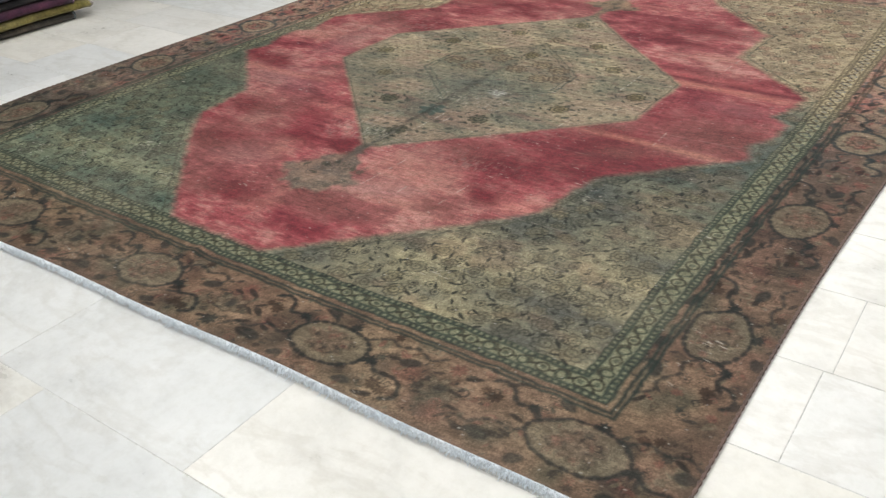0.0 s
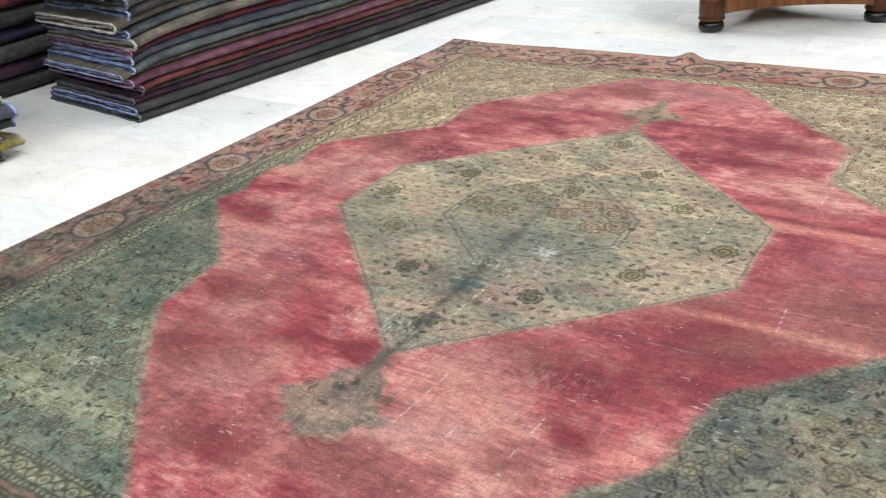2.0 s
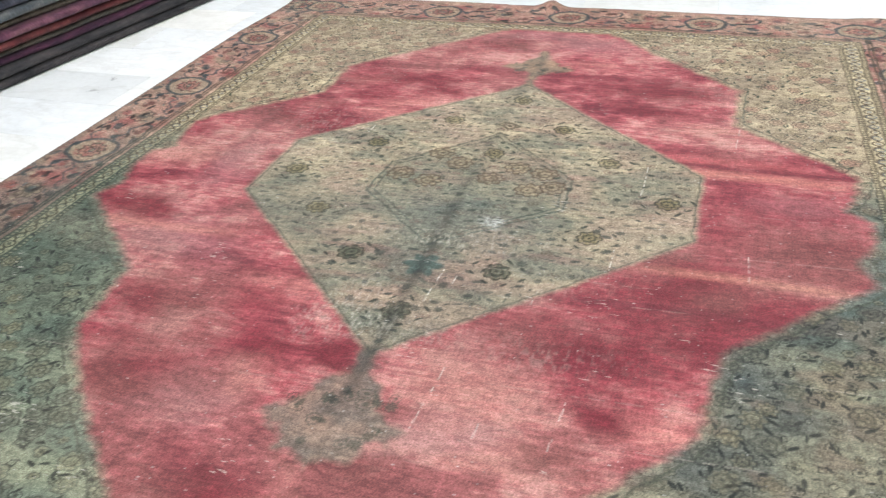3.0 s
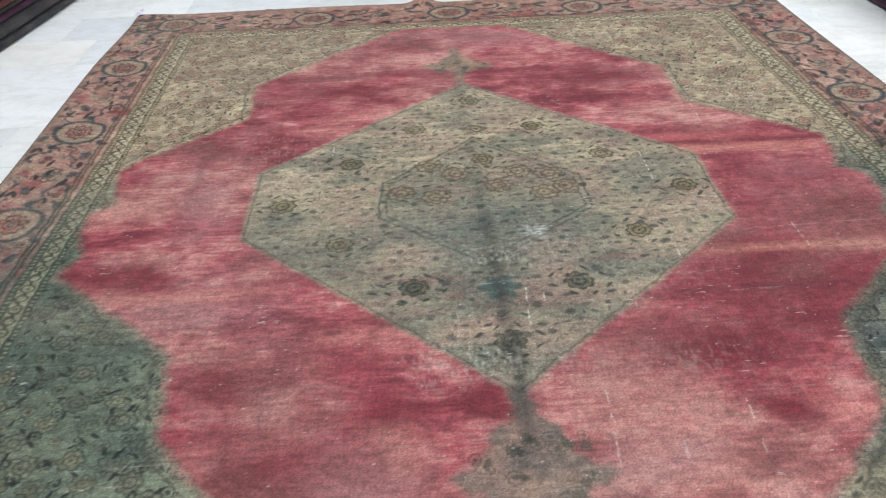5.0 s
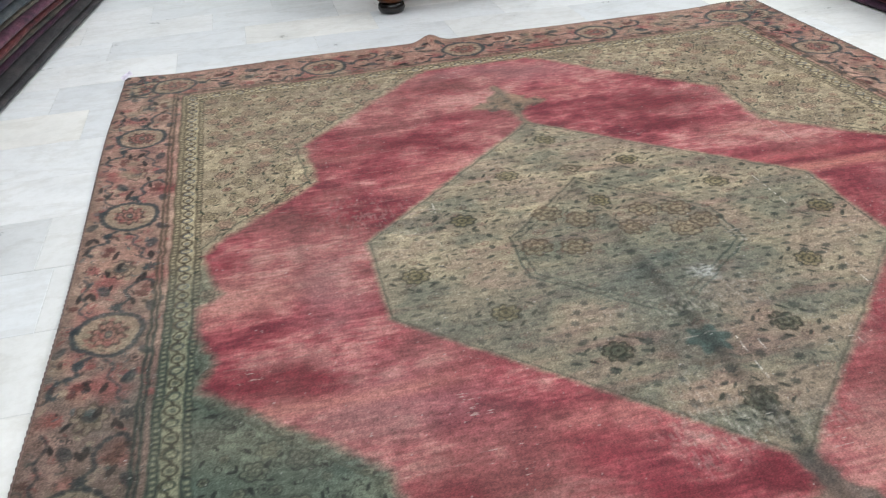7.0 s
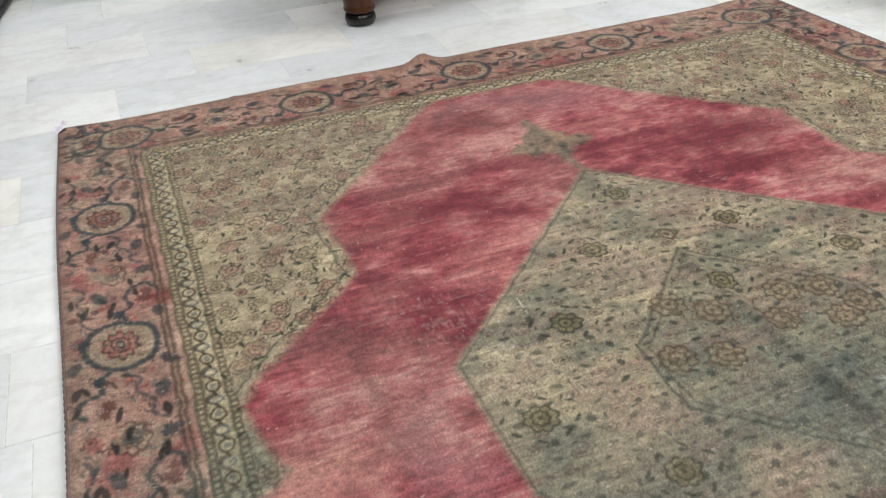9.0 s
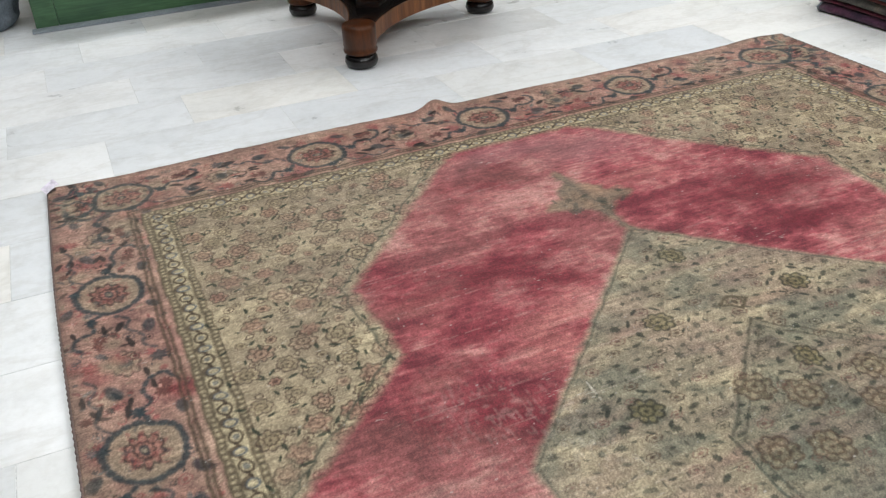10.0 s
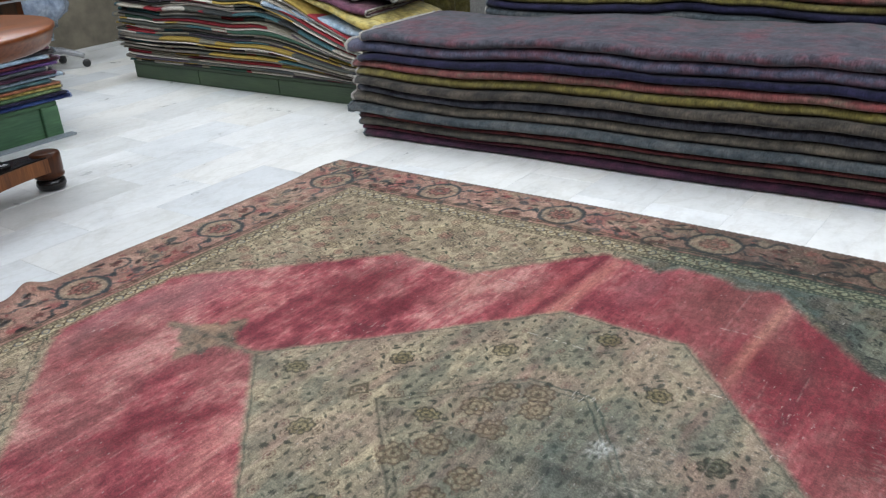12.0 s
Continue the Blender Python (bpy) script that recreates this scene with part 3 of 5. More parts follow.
k = 0
for y in np.arange(MY0, MY1, 0.043):
    k += 1
    link(MX0, y, 1.57, k), link(MX1, y + 0.01, 1.57, k)
for x in np.arange(MX0, MX1, 0.043):
    k += 1
    link(x, MY0, 0, k), link(x, MY1, 0, k)

# corner pieces of the field
field = soft(deep, 0.003)
tan = srgb(168, 150, 120) + (cloudy(X, Y, 0.14, 0.10, 41)[..., None] - 0.5) * 0.9 * (srgb(190, 172, 132) - srgb(124, 104, 84))
sea = srgb(128, 138, 114) + (cloudy(X, Y, 0.22, 0.10, 45)[..., None] - 0.5) * 1.5 * (srgb(146, 140, 106) - srgb(68, 86, 74))
dun = srgb(146, 140, 114) + (cloudy(X, Y, 0.16, 0.10, 49)[..., None] - 0.5) * 1.7 * (srgb(164, 150, 108) - srgb(72, 76, 70))
near_side = sea + smooth(-0.2, 0.4, X)[..., None] * (dun - sea)
corners = near_side + FAR[..., None] * (tan - near_side)
# a greener patch where the near corners meet the side borders
green_patch = smooth(0.25, -0.25, Y) * smooth(-1.35, -0.5, Y) * smooth(0.55, 0.95, np.abs(X))
corners = corners + (0.38 * smooth(-0.55, -0.85, X) * smooth(0.05, -0.3, Y) * smooth(-1.3, -0.8, Y) * (0.5 + 0.8 * cloudy(X, Y, 0.14, 0.08, 165, 4)))[..., None] * (srgb(66, 88, 80) - corners)
corners = corners + (0.4 * green_patch)[..., None] * (srgb(86, 102, 86) - corners)
# blue-green dye kept along the side towards +x
corners = corners + (0.6 * smooth(0.72, 1.0, X) * smooth(-0.75, -0.4, Y) * smooth(0.35, 0.05, Y))[..., None] * (srgb(82, 108, 104) - corners)
# grey-blue stain beside the red ground in the near corner
corners = corners + (0.42 * np.exp(-(((X - 0.80) / 0.16) ** 2 + ((Y + 0.72) / 0.18) ** 2)) * (0.4 + cloudy(X, Y, 0.12, 0.07, 163, 4)))[..., None] * (srgb(88, 98, 98) - corners)
# pink bloom in the brown near corner
corners = corners + (0.25 * smooth(0.1, 0.4, X) * (1 - FAR) * smooth(0.52, 0.68, cloudy(X, Y, 0.12, 0.07, 161, 3)))[..., None] * (srgb(146, 96, 78) - corners)
dye.lay(field, corners)


def flowers(x0, x1, y0, y1, keep):
    """Rows of small blossoms, each with leaves, staggered."""
    row = 0
    y = y0
    while y < y1:
        x = x0 + (0.04 if row % 2 else 0.0)
        while x < x1:
            px, py = x + pick.uniform(-0.012, 0.012), y + pick.uniform(-0.01, 0.01)
            if keep(px, py):
                f = float(smooth(-0.3, 0.4, np.array(py)))
                edge = srgb(98, 64, 48) * f + srgb(54, 60, 53) * (1 - f)
                fill = pick.choice((srgb(172, 112, 92), srgb(168, 150, 110), srgb(150, 132, 92), srgb(166, 92, 82))) * f + pick.choice((srgb(120, 112, 84), srgb(92, 92, 78), srgb(140, 128, 92))) * (1 - f)
                big = pick.random() < 0.62
                r = pick.uniform(0.023, 0.032) if big else pick.uniform(0.011, 0.016)
                n = pick.choice((6, 8))
                dye.stamp(px, py, r * 0.95, fill, lambda u, v: rosette(u, v, n), pick.uniform(0.2, 0.5))
                dye.stamp(px, py, r * 1.05, edge * 0.8, lambda u, v: blossom(u, v, n) if big else petals_line(u, v, n), pick.uniform(0.4, 0.75) + 0.1 * f)
                for a in range(3):
                    t = a * 2.09 + pick.uniform(0.0, 1.6)
                    bx, by = px + 0.042 * math.cos(t), py + 0.034 * math.sin(t)
                    if a == 0:
                        dye.stamp(bx, by, pick.uniform(0.011, 0.015), edge * 0.85, pick.choice((diamond, petals_line)), 0.8, pick.uniform(0, 3.1))
                    else:
                        dye.stamp(bx, by, pick.uniform(0.008, 0.013), (srgb(50, 70, 48) * f + srgb(44, 54, 48) * (1 - f)), leaf, 0.85, pick.uniform(0, 3.1))
            x += 0.080
        y += 0.052
        row += 1


flowers(IX0 + 0.03, IX1 - 0.02, IY0 + 0.03, IY1 - 0.02, lambda x, y: True)

# the red ground with its stepped outline
SIDE = [(0.175, -1.418), (0.54, -1.045), (0.68, -0.88), (0.715, -0.62), (0.88, -0.45), (1.05, -0.285), (1.01, -0.20), (1.06, -0.10), (1.065, 0.02), (1.0, 0.07), (1.03, 0.14), (1.055, 0.27), (0.99, 0.35), (0.72, 0.60), (0.735, 0.90), (0.255, 1.43), (0.20, 1.462)]
red_shape = mirrored(SIDE)
d_red = inside(WX + 0.012 * (lattice(X, Y, 0.03, 0.02, 52) - 0.5), WY, red_shape)
bands = cloudy(X, Y, 0.26, 0.07, 61, 5)
blots = 0.5 * cloudy(X, Y, 0.17, 0.09, 67, 5) + 0.5 * cloudy(X, Y, 0.36, 0.18, 68, 4)
scratch = cloudy(X, Y, 0.028, 0.008, 71, 3)
fibre = cloudy(X, Y, 0.07, 0.0065, 79, 3)
tone = np.clip(0.50 + 0.5 * (bands - 0.5) + 1.3 * (blots - 0.5) + 0.7 * (scratch - 0.5) + 0.3 * (fibre - 0.5) + 0.8 * (cloudy(X, Y, 0.05, 0.04, 72, 3) - 0.5) + 0.9 * (cloudy(X, Y, 0.11, 0.09, 78, 3) - 0.5), 0, 1)
deep_red, true_red, salmon = srgb(138, 42, 58), srgb(180, 82, 88), srgb(210, 142, 134)
red = np.where((tone < 0.5)[..., None], deep_red + (tone * 2)[..., None] * (true_red - deep_red), true_red + (tone * 2 - 1)[..., None] * (salmon - true_red))
# uneven dye baths, plus broad crimson and wine darkening towards +x and the near end: (x, y, half width, half height)
# of each patch
DUSTY = [(0.18, 1.30, 0.16, 0.08), (0.0, 1.38, 0.2, 0.05), (-0.75, 0.0, 0.07, 0.15), (-0.66, -0.44, 0.16, 0.11), (-0.31, -1.0, 0.10, 0.08), (0.23, -0.98, 0.08, 0.05), (0.88, 0.05, 0.1, 0.06)]
PALE = [(0.69, 0.54, 0.13, 0.04), (-0.97, 0.02, 0.12, 0.07), (-0.27, -0.59, 0.12, 0.06), (0.24, -0.87, 0.15, 0.08), (0.61, -0.88, 0.08, 0.07), (0.14, -0.76, 0.07, 0.04), (0.80, -0.35, 0.22, 0.018), (-0.23, -0.92, 0.07, 0.05),
        (0.58, 0.23, 0.13, 0.03), (-0.35, 0.60, 0.13, 0.04), (0.38, -1.03, 0.13, 0.05), (-0.03, -1.23, 0.04, 0.07), (-0.62, 0.75, 0.06, 0.05), (-0.28, 1.18, 0.06, 0.04), (-0.44, 0.51, 0.06, 0.09), (0.20, 1.07, 0.08, 0.05), (-0.67, 0.51, 0.07, 0.03)]
CRIMSON = [(-0.34, 1.20, 0.13, 0.08), (-0.97, 0.22, 0.08, 0.04), (-0.37, -0.66, 0.09, 0.05), (0.98, -0.01, 0.09, 0.06), (-0.52, -0.38, 0.09, 0.05), (0.26, -0.64, 0.10, 0.07), (-0.28, -0.81, 0.10, 0.05), (0.20, -1.27, 0.10, 0.05), (-0.55, 0.62, 0.1, 0.05), (0.75, 0.35, 0.2, 0.05), (0.80, -0.12, 0.26, 0.24), (0.38, -0.70, 0.22, 0.13), (0.62, -0.45, 0.3, 0.2), (-0.45, -0.92, 0.2, 0.12)]
WINE = [(-0.44, 0.80, 0.19, 0.07), (-0.30, 0.72, 0.08, 0.05), (0.50, 0.84, 0.22, 0.09), (0.42, 0.67, 0.13, 0.04), (-0.15, 1.25, 0.08, 0.06), (-0.63, 0.36, 0.09, 0.08), (-0.78, 0.41, 0.06, 0.06), (-0.90, -0.31, 0.12, 0.07), (-0.57, -0.73, 0.13, 0.08),
        (-0.05, -0.82, 0.07, 0.05), (-0.50, -1.00, 0.09, 0.06), (-0.16, -1.23, 0.15, 0.05), (0.12, -1.14, 0.11, 0.07), (0.69, -0.44, 0.23, 0.14), (0.43, -0.68, 0.16, 0.09), (0.62, -0.61, 0.15, 0.05), (0.49, -0.86, 0.07, 0.06), (0.61, -0.29, 0.12, 0.05),
        (0.95, -0.18, 0.12, 0.13), (0.44, -1.01, 0.08, 0.03), (-0.19, -0.84, 0.08, 0.05)]
drift_x, drift_y = X + 0.16 * (cloudy(X, Y, 0.12, 0.06, 73, 4) - 0.5), Y + 0.11 * (cloudy(X, Y, 0.12, 0.05, 74, 4) - 0.5)
for stains, colour, strength in ((DUSTY, (182, 122, 122), 0.65), (PALE, (208, 134, 122), 0.6), (CRIMSON, (150, 42, 58), 0.65), (WINE, (130, 28, 44), 0.8)):
    cover = np.zeros(X.shape)
    for sx, sy, rx, ry in stains:
        cover = np.maximum(cover, np.exp(-np.hypot((drift_x - sx) / (1.1 * rx), (drift_y - sy) / (1.1 * ry)) ** 2.4))
    red = red + (strength * cover * (0.4 + 1.2 * (0.35 * scratch + 0.35 * blots + 0.3 * fibre)))[..., None] * (srgb(*colour) - red)
# dark weft bars that run into the side, and pale ones beside them
for by, x0, x1, wide, colour in ((0.27, 0.45, 1.06, 0.018, (124, 32, 48)), (0.305, 0.35, 0.9, 0.02, (190, 84, 84)), (0.22, 0.4, 1.0, 0.025, (206, 128, 110)),
                                 (-0.33, 0.55, 1.0, 0.014, (210, 140, 116)), (0.95, -0.6, 0.5, 0.03, (140, 44, 58)), (-0.40, -1.0, -0.55, 0.02, (206, 130, 116)),
                                 (-0.49, 0.25, 0.95, 0.010, (120, 34, 52)), (0.52, -0.75, -0.3, 0.012, (150, 46, 60)), (1.06, 0.1, 0.5, 0.012, (150, 52, 64))):
    m = soft(wide - np.abs(Y - by + 0.006 * np.sin(X * 7)), 0.03) * smooth(x0 - 0.15, x0 + 0.1, X) * smooth(x1 + 0.12, x1 - 0.08, X)
    red = red + (0.6 * m)[..., None] * (srgb(*colour) - red)
# mauve streak at x -0.8; painted crease shade down the middle at the far end
fold = np.exp(-((X + 0.80 + 0.01 * np.sin(5 * Y)) / 0.02) ** 2) * smooth(-0.4, 0.2, Y) + 0.8 * np.exp(-(X / 0.03) ** 2) * smooth(0.9, 1.2, Y)
red = red + (0.28 * fold)[..., None] * (srgb(118, 44, 58) - red)
dye.lay(soft(d_red + 0.012 * (scratch - 0.5), 0.026), red)
halo = soft(0.012 - np.abs(d_red + 0.012), 0.02) * field
dye.lay(halo * 0.28 * cloudy(X, Y, 0.1, 0.05, 77, 3), srgb(168, 150, 122))
dye.lay(soft(0.0028 - np.abs(d_red + 0.028), 0.006) * field * 0.75, srgb(86, 92, 74))

# medallion, its inner hexagon and its two pendants
MED = [(0.0, -0.80), (0.64, -0.178), (0.65, 0.20), (0.005, 0.835), (-0.63, 0.205), (-0.632, -0.16)]
HEX = [(-0.01, -0.345), (0.293, -0.085), (0.293, 0.10), (0.005, 0.385), (-0.28, 0.10), (-0.284, -0.09)]
PEND_NEAR = mirrored([(0.022, -0.77), (0.026, -0.86), (0.060, -0.885), (0.082, -0.95), (0.14, -1.00), (0.118, -1.035), (0.085, -1.045), (0.075, -1.095), (0.025, -1.105), (0.0, -1.13)])
PEND_FAR = mirrored([(0.014, 0.80), (0.016, 0.93), (0.055, 0.965), (0.135, 1.0), (0.125, 1.03), (0.07, 1.045), (0.05, 1.095), (0.02, 1.11), (0.012, 1.19), (0.0, 1.20)])
d_med, d_hex = inside(WX, WY, MED), inside(WX, WY, HEX)
sand = srgb(172, 156, 126) + (cloudy(X, Y, 0.12, 0.07, 81)[..., None] - 0.5) * 1.3 * (srgb(190, 172, 134) - srgb(128, 118, 100))
grey = srgb(150, 140, 116) + (cloudy(X, Y, 0.16, 0.09, 85)[..., None] - 0.5) * 1.3 * (srgb(170, 154, 124) - srgb(98, 104, 94))
med = grey + smooth(-0.35, 0.25, Y + 0.2 * (cloudy(X, Y, 0.3, 0.2, 88) - 0.5))[..., None] * (sand - grey)
blush = smooth(0.55, 0.75, cloudy(X, Y, 0.2, 0.05, 91, 3))
med = med + (0.4 * blush)[..., None] * (srgb(160, 112, 104) - med)
haze = cloudy(X, Y, 0.16, 0.10, 151, 4)
med = med + (0.55 * smooth(0.52, 0.66, haze))[..., None] * (srgb(122, 126, 108) - med)
med = med + (0.40 * smooth(0.44, 0.32, haze))[..., None] * (srgb(176, 144, 124) - med)
dye.lay(soft(d_med + 0.01 * (scratch - 0.5), 0.018), 0.94 * med)
teal_cloud = np.exp(-(((X - 0.03) / 0.20) ** 2 + ((Y + 0.16) / 0.15) ** 2)) * (0.45 + cloudy(X, Y, 0.08, 0.05, 153, 4))
dye.lay(np.clip(0.75 * teal_cloud, 0, 0.8) * soft(d_med, 0.02), srgb(98, 110, 104))
dye.lay(soft(d_hex, 0.006) * 0.30, srgb(122, 126, 104) + (cloudy(X, Y, 0.1, 0.06, 95)[..., None] - 0.5) * (srgb(160, 146, 112) - srgb(84, 98, 90)))
for shape, plain in ((PEND_NEAR, srgb(134, 120, 104)), (PEND_FAR, srgb(150, 130, 102))):
    d = inside(WX, WY, shape) + 0.03 * (cloudy(X, Y, 0.03, 0.02, 93, 3) - 0.5)
    dye.lay(soft(d, 0.024) * 0.86, plain + (cloudy(X, Y, 0.06, 0.04, 97)[..., None] - 0.5) * 1.4 * (srgb(170, 140, 116) - srgb(84, 96, 88)))
    dye.lay(soft(0.003 - np.abs(d - 0.006), 0.006) * 0.3, srgb(84, 88, 76))
dye.lay(soft(0.0028 - np.abs(d_med - 0.010), 0.005) * 0.6, srgb(88, 88, 70))
for at, wide in ((0.005, 0.0030), (0.024, 0.0022)):
    dye.lay(soft(wide - np.abs(d_hex - at), 0.005) * (0.9 - 0.3 * FAR) * (0.5 + 0.7 * cloudy(X, Y, 0.05, 0.05, 159, 3)), srgb(66, 88, 78) + FAR[..., None] * (srgb(98, 84, 60) - srgb(66, 88, 78)))

for px, py in [(pick.uniform(-0.11, 0.11), y + pick.uniform(-0.08, 0.08)) for y in (-0.99, -0.99, 1.02) for _ in range(12)]:
    dye.stamp(px, py, pick.uniform(0.011, 0.020), srgb(66, 74, 62), pick.choice((rosette, leaf, petals_line)), 0.65, pick.uniform(0, 3))
stem = np.exp(-(X / 0.016) ** 2) * (smooth(0.80, 0.86, Y) * smooth(1.22, 1.10, Y) + smooth(-0.76, -0.80, Y) * smooth(-1.02, -0.90, Y))
dye.lay((0.42 - 0.1 * FAR) * np.clip(stem, 0, 1) * (0.6 + 0.6 * cloudy(X, Y, 0.03, 0.02, 155, 3)), srgb(70, 74, 70))
# small all-over flowers of the medallion: staggered rows of dark buds with drawn brown blossoms between
row = 0
for y in np.arange(-0.78, 0.82, 0.034):
    row += 1
    for n, x in enumerate(np.arange(-0.64, 0.65, 0.053)):
        px, py = x + (0.0265 if row % 2 else 0) + pick.uniform(-0.008, 0.008), y + pick.uniform(-0.006, 0.006)
        if inside(np.array([[px]]), np.array([[py]]), MED)[0, 0] < 0.025:
            continue
        f = float(smooth(-0.25, 0.25, np.array(py)))
        bud = srgb(52, 66, 50) * f + srgb(62, 76, 68) * (1 - f)
        if (n + row // 2) % 3 == 0:
            hue = pick.choice((srgb(110, 82, 60), srgb(132, 88, 76), srgb(96, 88, 64)))
            dye.stamp(px, py, pick.uniform(0.014, 0.019), hue, lambda u, v: petals_line(u, v * 1.5, 6), 0.5 + 0.3 * f)
        else:
            dye.stamp(px, py, pick.uniform(0.009, 0.015) - 0.002 * f, bud, (lambda u, v: soft(1 - np.hypot(u, v * 2.2), 0.5)) if pick.random() < 0.7 else rosette, pick.uniform(0.5, 0.8), pick.choice((-0.35, 0.0, 0.35)) + pick.uniform(-0.15, 0.15))
        if pick.random() < 0.8:
            dye.stamp(px + 0.03, py + pick.uniform(-0.012, 0.012), pick.uniform(0.005, 0.009), bud, leaf, 0.6, pick.uniform(0, 3))
BLOOMS = [(-0.366, 0.236), (0.376, 0.227), (-0.178, 0.457), (0.199, 0.451), (-0.371, -0.215), (0.378, -0.212), (-0.188, -0.421), (0.188, -0.421), (0.004, -0.632), (0.012, 0.669), (0.019, 0.224), (-0.538, 0.001), (0.561, 0.009)]
DRAWN = [(-0.067, 0.144), (0.115, 0.142), (-0.128, 0.01), (0.173, 0.011), (-0.222, 0.04), (0.24, 0.04), (-0.14, 0.20), (0.05, 0.06), (0.20, 0.12)]
for px, py in BLOOMS:
    centre = srgb(128, 116, 66) if py > -0.3 else srgb(72, 84, 62)
    dye.stamp(px, py, 0.034, centre, lambda u, v: rosette(u, v, 8), 0.65)
    dye.stamp(px, py, 0.036, srgb(62, 62, 40), lambda u, v: blossom(u, v, 8), 0.9)
    for a in range(8):
        t = 0.39 + a * math.pi / 4
        dye.stamp(px + 0.068 * math.cos(t) + pick.uniform(-0.006, 0.006), py + 0.056 * math.sin(t) + pick.uniform(-0.005, 0.005), pick.uniform(0.009, 0.013), srgb(48, 62, 48), leaf, 0.8, t + (1.2 if a % 2 else -1.2))
for px, py in DRAWN:
    dye.stamp(px, py, 0.040, srgb(150, 128, 92), lambda u, v: rosette(u, v, 8), 0.4)
    dye.stamp(px, py, 0.042, srgb(100, 74, 52), lambda u, v: blossom(u, v, 8), 0.75)
dye.stamp(0.016, 0.446, 0.045, srgb(98, 84, 56), diamond, 0.85)
dye.stamp(0.016, 0.446, 0.022, srgb(98, 84, 56), petals_line, 0.8)
dye.stamp(0.008, -0.436, 0.052, srgb(78, 106, 98), lambda u, v: rosette(u, v, 6), 0.8)
# shade of the middle crease painted into the dye, stronger towards the near end
crease_shade = np.exp(-((X + 0.018 * (Y + 0.3)) / 0.020) ** 2) * smooth(-1.0, -0.75, Y) * (0.4 + 0.6 * smooth(0.15, -0.25, Y)) * smooth(1.0, 0.8, Y)
dye.lay(crease_shade * 0.5 * (0.5 + 0.8 * cloudy(X, Y, 0.03, 0.05, 157, 3)), srgb(66, 66, 62))
# bare warps where the pile has gone: fine pale upright threads
threads = lattice(X, Y, 0.0058, 0.016, 181) * (0.55 + 0.6 * lattice(X, Y, 0.02, 0.008, 182))
for sx, sy, rx, ry, strength in ((0.03, -0.30, 0.16, 0.09, 0.62), (-0.12, -0.60, 0.10, 0.10, 0.5), (-0.12, -0.72, 0.10, 0.05, 0.75), (0.05, -0.70, 0.12, 0.07, 0.45), (0.36, -0.72, 0.16, 0.07, 0.4), (0.2, -0.27, 0.08, 0.05, 0.4), (-0.64, 0.36, 0.12, 0.16, 0.42), (-0.5, 0.22, 0.08, 0.1, 0.4), (0.35, -0.42, 0.12, 0.06, 0.3)):
    bald = np.exp(-np.hypot((drift_x - sx) / rx, (drift_y - sy) / ry) ** 2.2)
    dye.lay(0.5 * strength * bald * smooth(0.40, 0.72, threads), srgb(192, 184, 170))
# white rubbed spot and long pale threads
rub = np.exp(-(((X - 0.12) / 0.05) ** 2 + ((Y + 0.19) / 0.045) ** 2)) * cloudy(X, Y, 0.012, 0.006, 99, 3)
dye.lay(np.clip(rub * 1.3 - 0.25, 0, 0.8), srgb(206, 204, 198))
for x, y0, y1 in ((0.479, -0.01, 0.23), (0.445, -0.353, -0.25), (0.765, -0.35, -0.20), (0.162, -0.99, -0.80), (0.425, -0.99, -0.84), (0.73, 0.37, 0.56), (0.283, -1.01, -0.92), (0.058, -0.585, -0.44), (0.10, -0.50, -0.46), (0.30, -0.54, -0.47), (-0.677, 0.70, 0.75), (-0.42, 0.30, 0.36)):
    m = soft(0.0010 - np.abs(X - x - 0.004 * np.sin(14 * Y) - 0.03 * (Y - y0)), 0.0034) * (Y > y0) * (Y < y1)
    dye.lay(m * 0.75 * (lattice(X, Y, 0.01, 0.012, 200 + int(100 * abs(x))) > 0.38), srgb(216, 208, 196))

for k in range(46):
    x, y, run = pick.uniform(-0.9, 1.0), pick.uniform(-1.3, 1.4), pick.uniform(0.06, 0.28)
    m = soft(0.0016 - np.abs(Y - y - 0.006 * np.sin(6 * (X - x))), 0.003) * smooth(run, run * 0.6, np.abs(X - x))
    dye.lay(m * 0.28 * (lattice(X, Y, 0.014, 0.01, 300 + k) > 0.4), srgb(204, 186, 172))

# wear over everything: rubbed rows, faded clouds, dust
fade = cloudy(X, Y, 0.35, 0.30, 111, 4)
dye.lay(0.18 * smooth(0.45, 0.7, fade), srgb(168, 152, 130))
grain = 0.80 + 0.40 * cloudy(X, Y, 0.026, 0.008, 121, 3)
speck = 0.80 + 0.40 * np.random.RandomState(5).rand(NX, NY)
crumb = 0.78 + 0.44 * cloudy(X, Y, 0.013, 0.010, 125, 2)
dye.col *= (0.80 * grain * speck * crumb)[..., None]
# a greyer cast where the wool has been washed out
dull = dye.col.mean(-1, keepdims=True)
dye.col += 0.10 * (dull - dye.col)
dye.col *= 0.77 * (np.clip(dull, 0.02, 0.6) / 0.17) ** (0.44 - 0.24 * soft(d_red, 0.02) * soft(-d_med, 0.02))[..., None]
# lint and bare knots
lint = np.random.RandomState(17)
for k in range(1700):
    i, j, size = lint.randint(0, NX - 2), lint.randint(0, NY - 2), lint.choice((1, 1, 2))
    dye.col[i:i + size, j:j + 1] += lint.uniform(0.06, 0.42) * (np.array([0.62, 0.60, 0.56]) - dye.col[i:i + size, j:j + 1])
edge_dark = smooth(0.03, 0.0, np.minimum(np.minimum(X - RX0, RX1 - X), np.minimum(Y - RY0, RY1 - Y)))
dye.lay(0.4 * edge_dark, srgb(92, 78, 68))
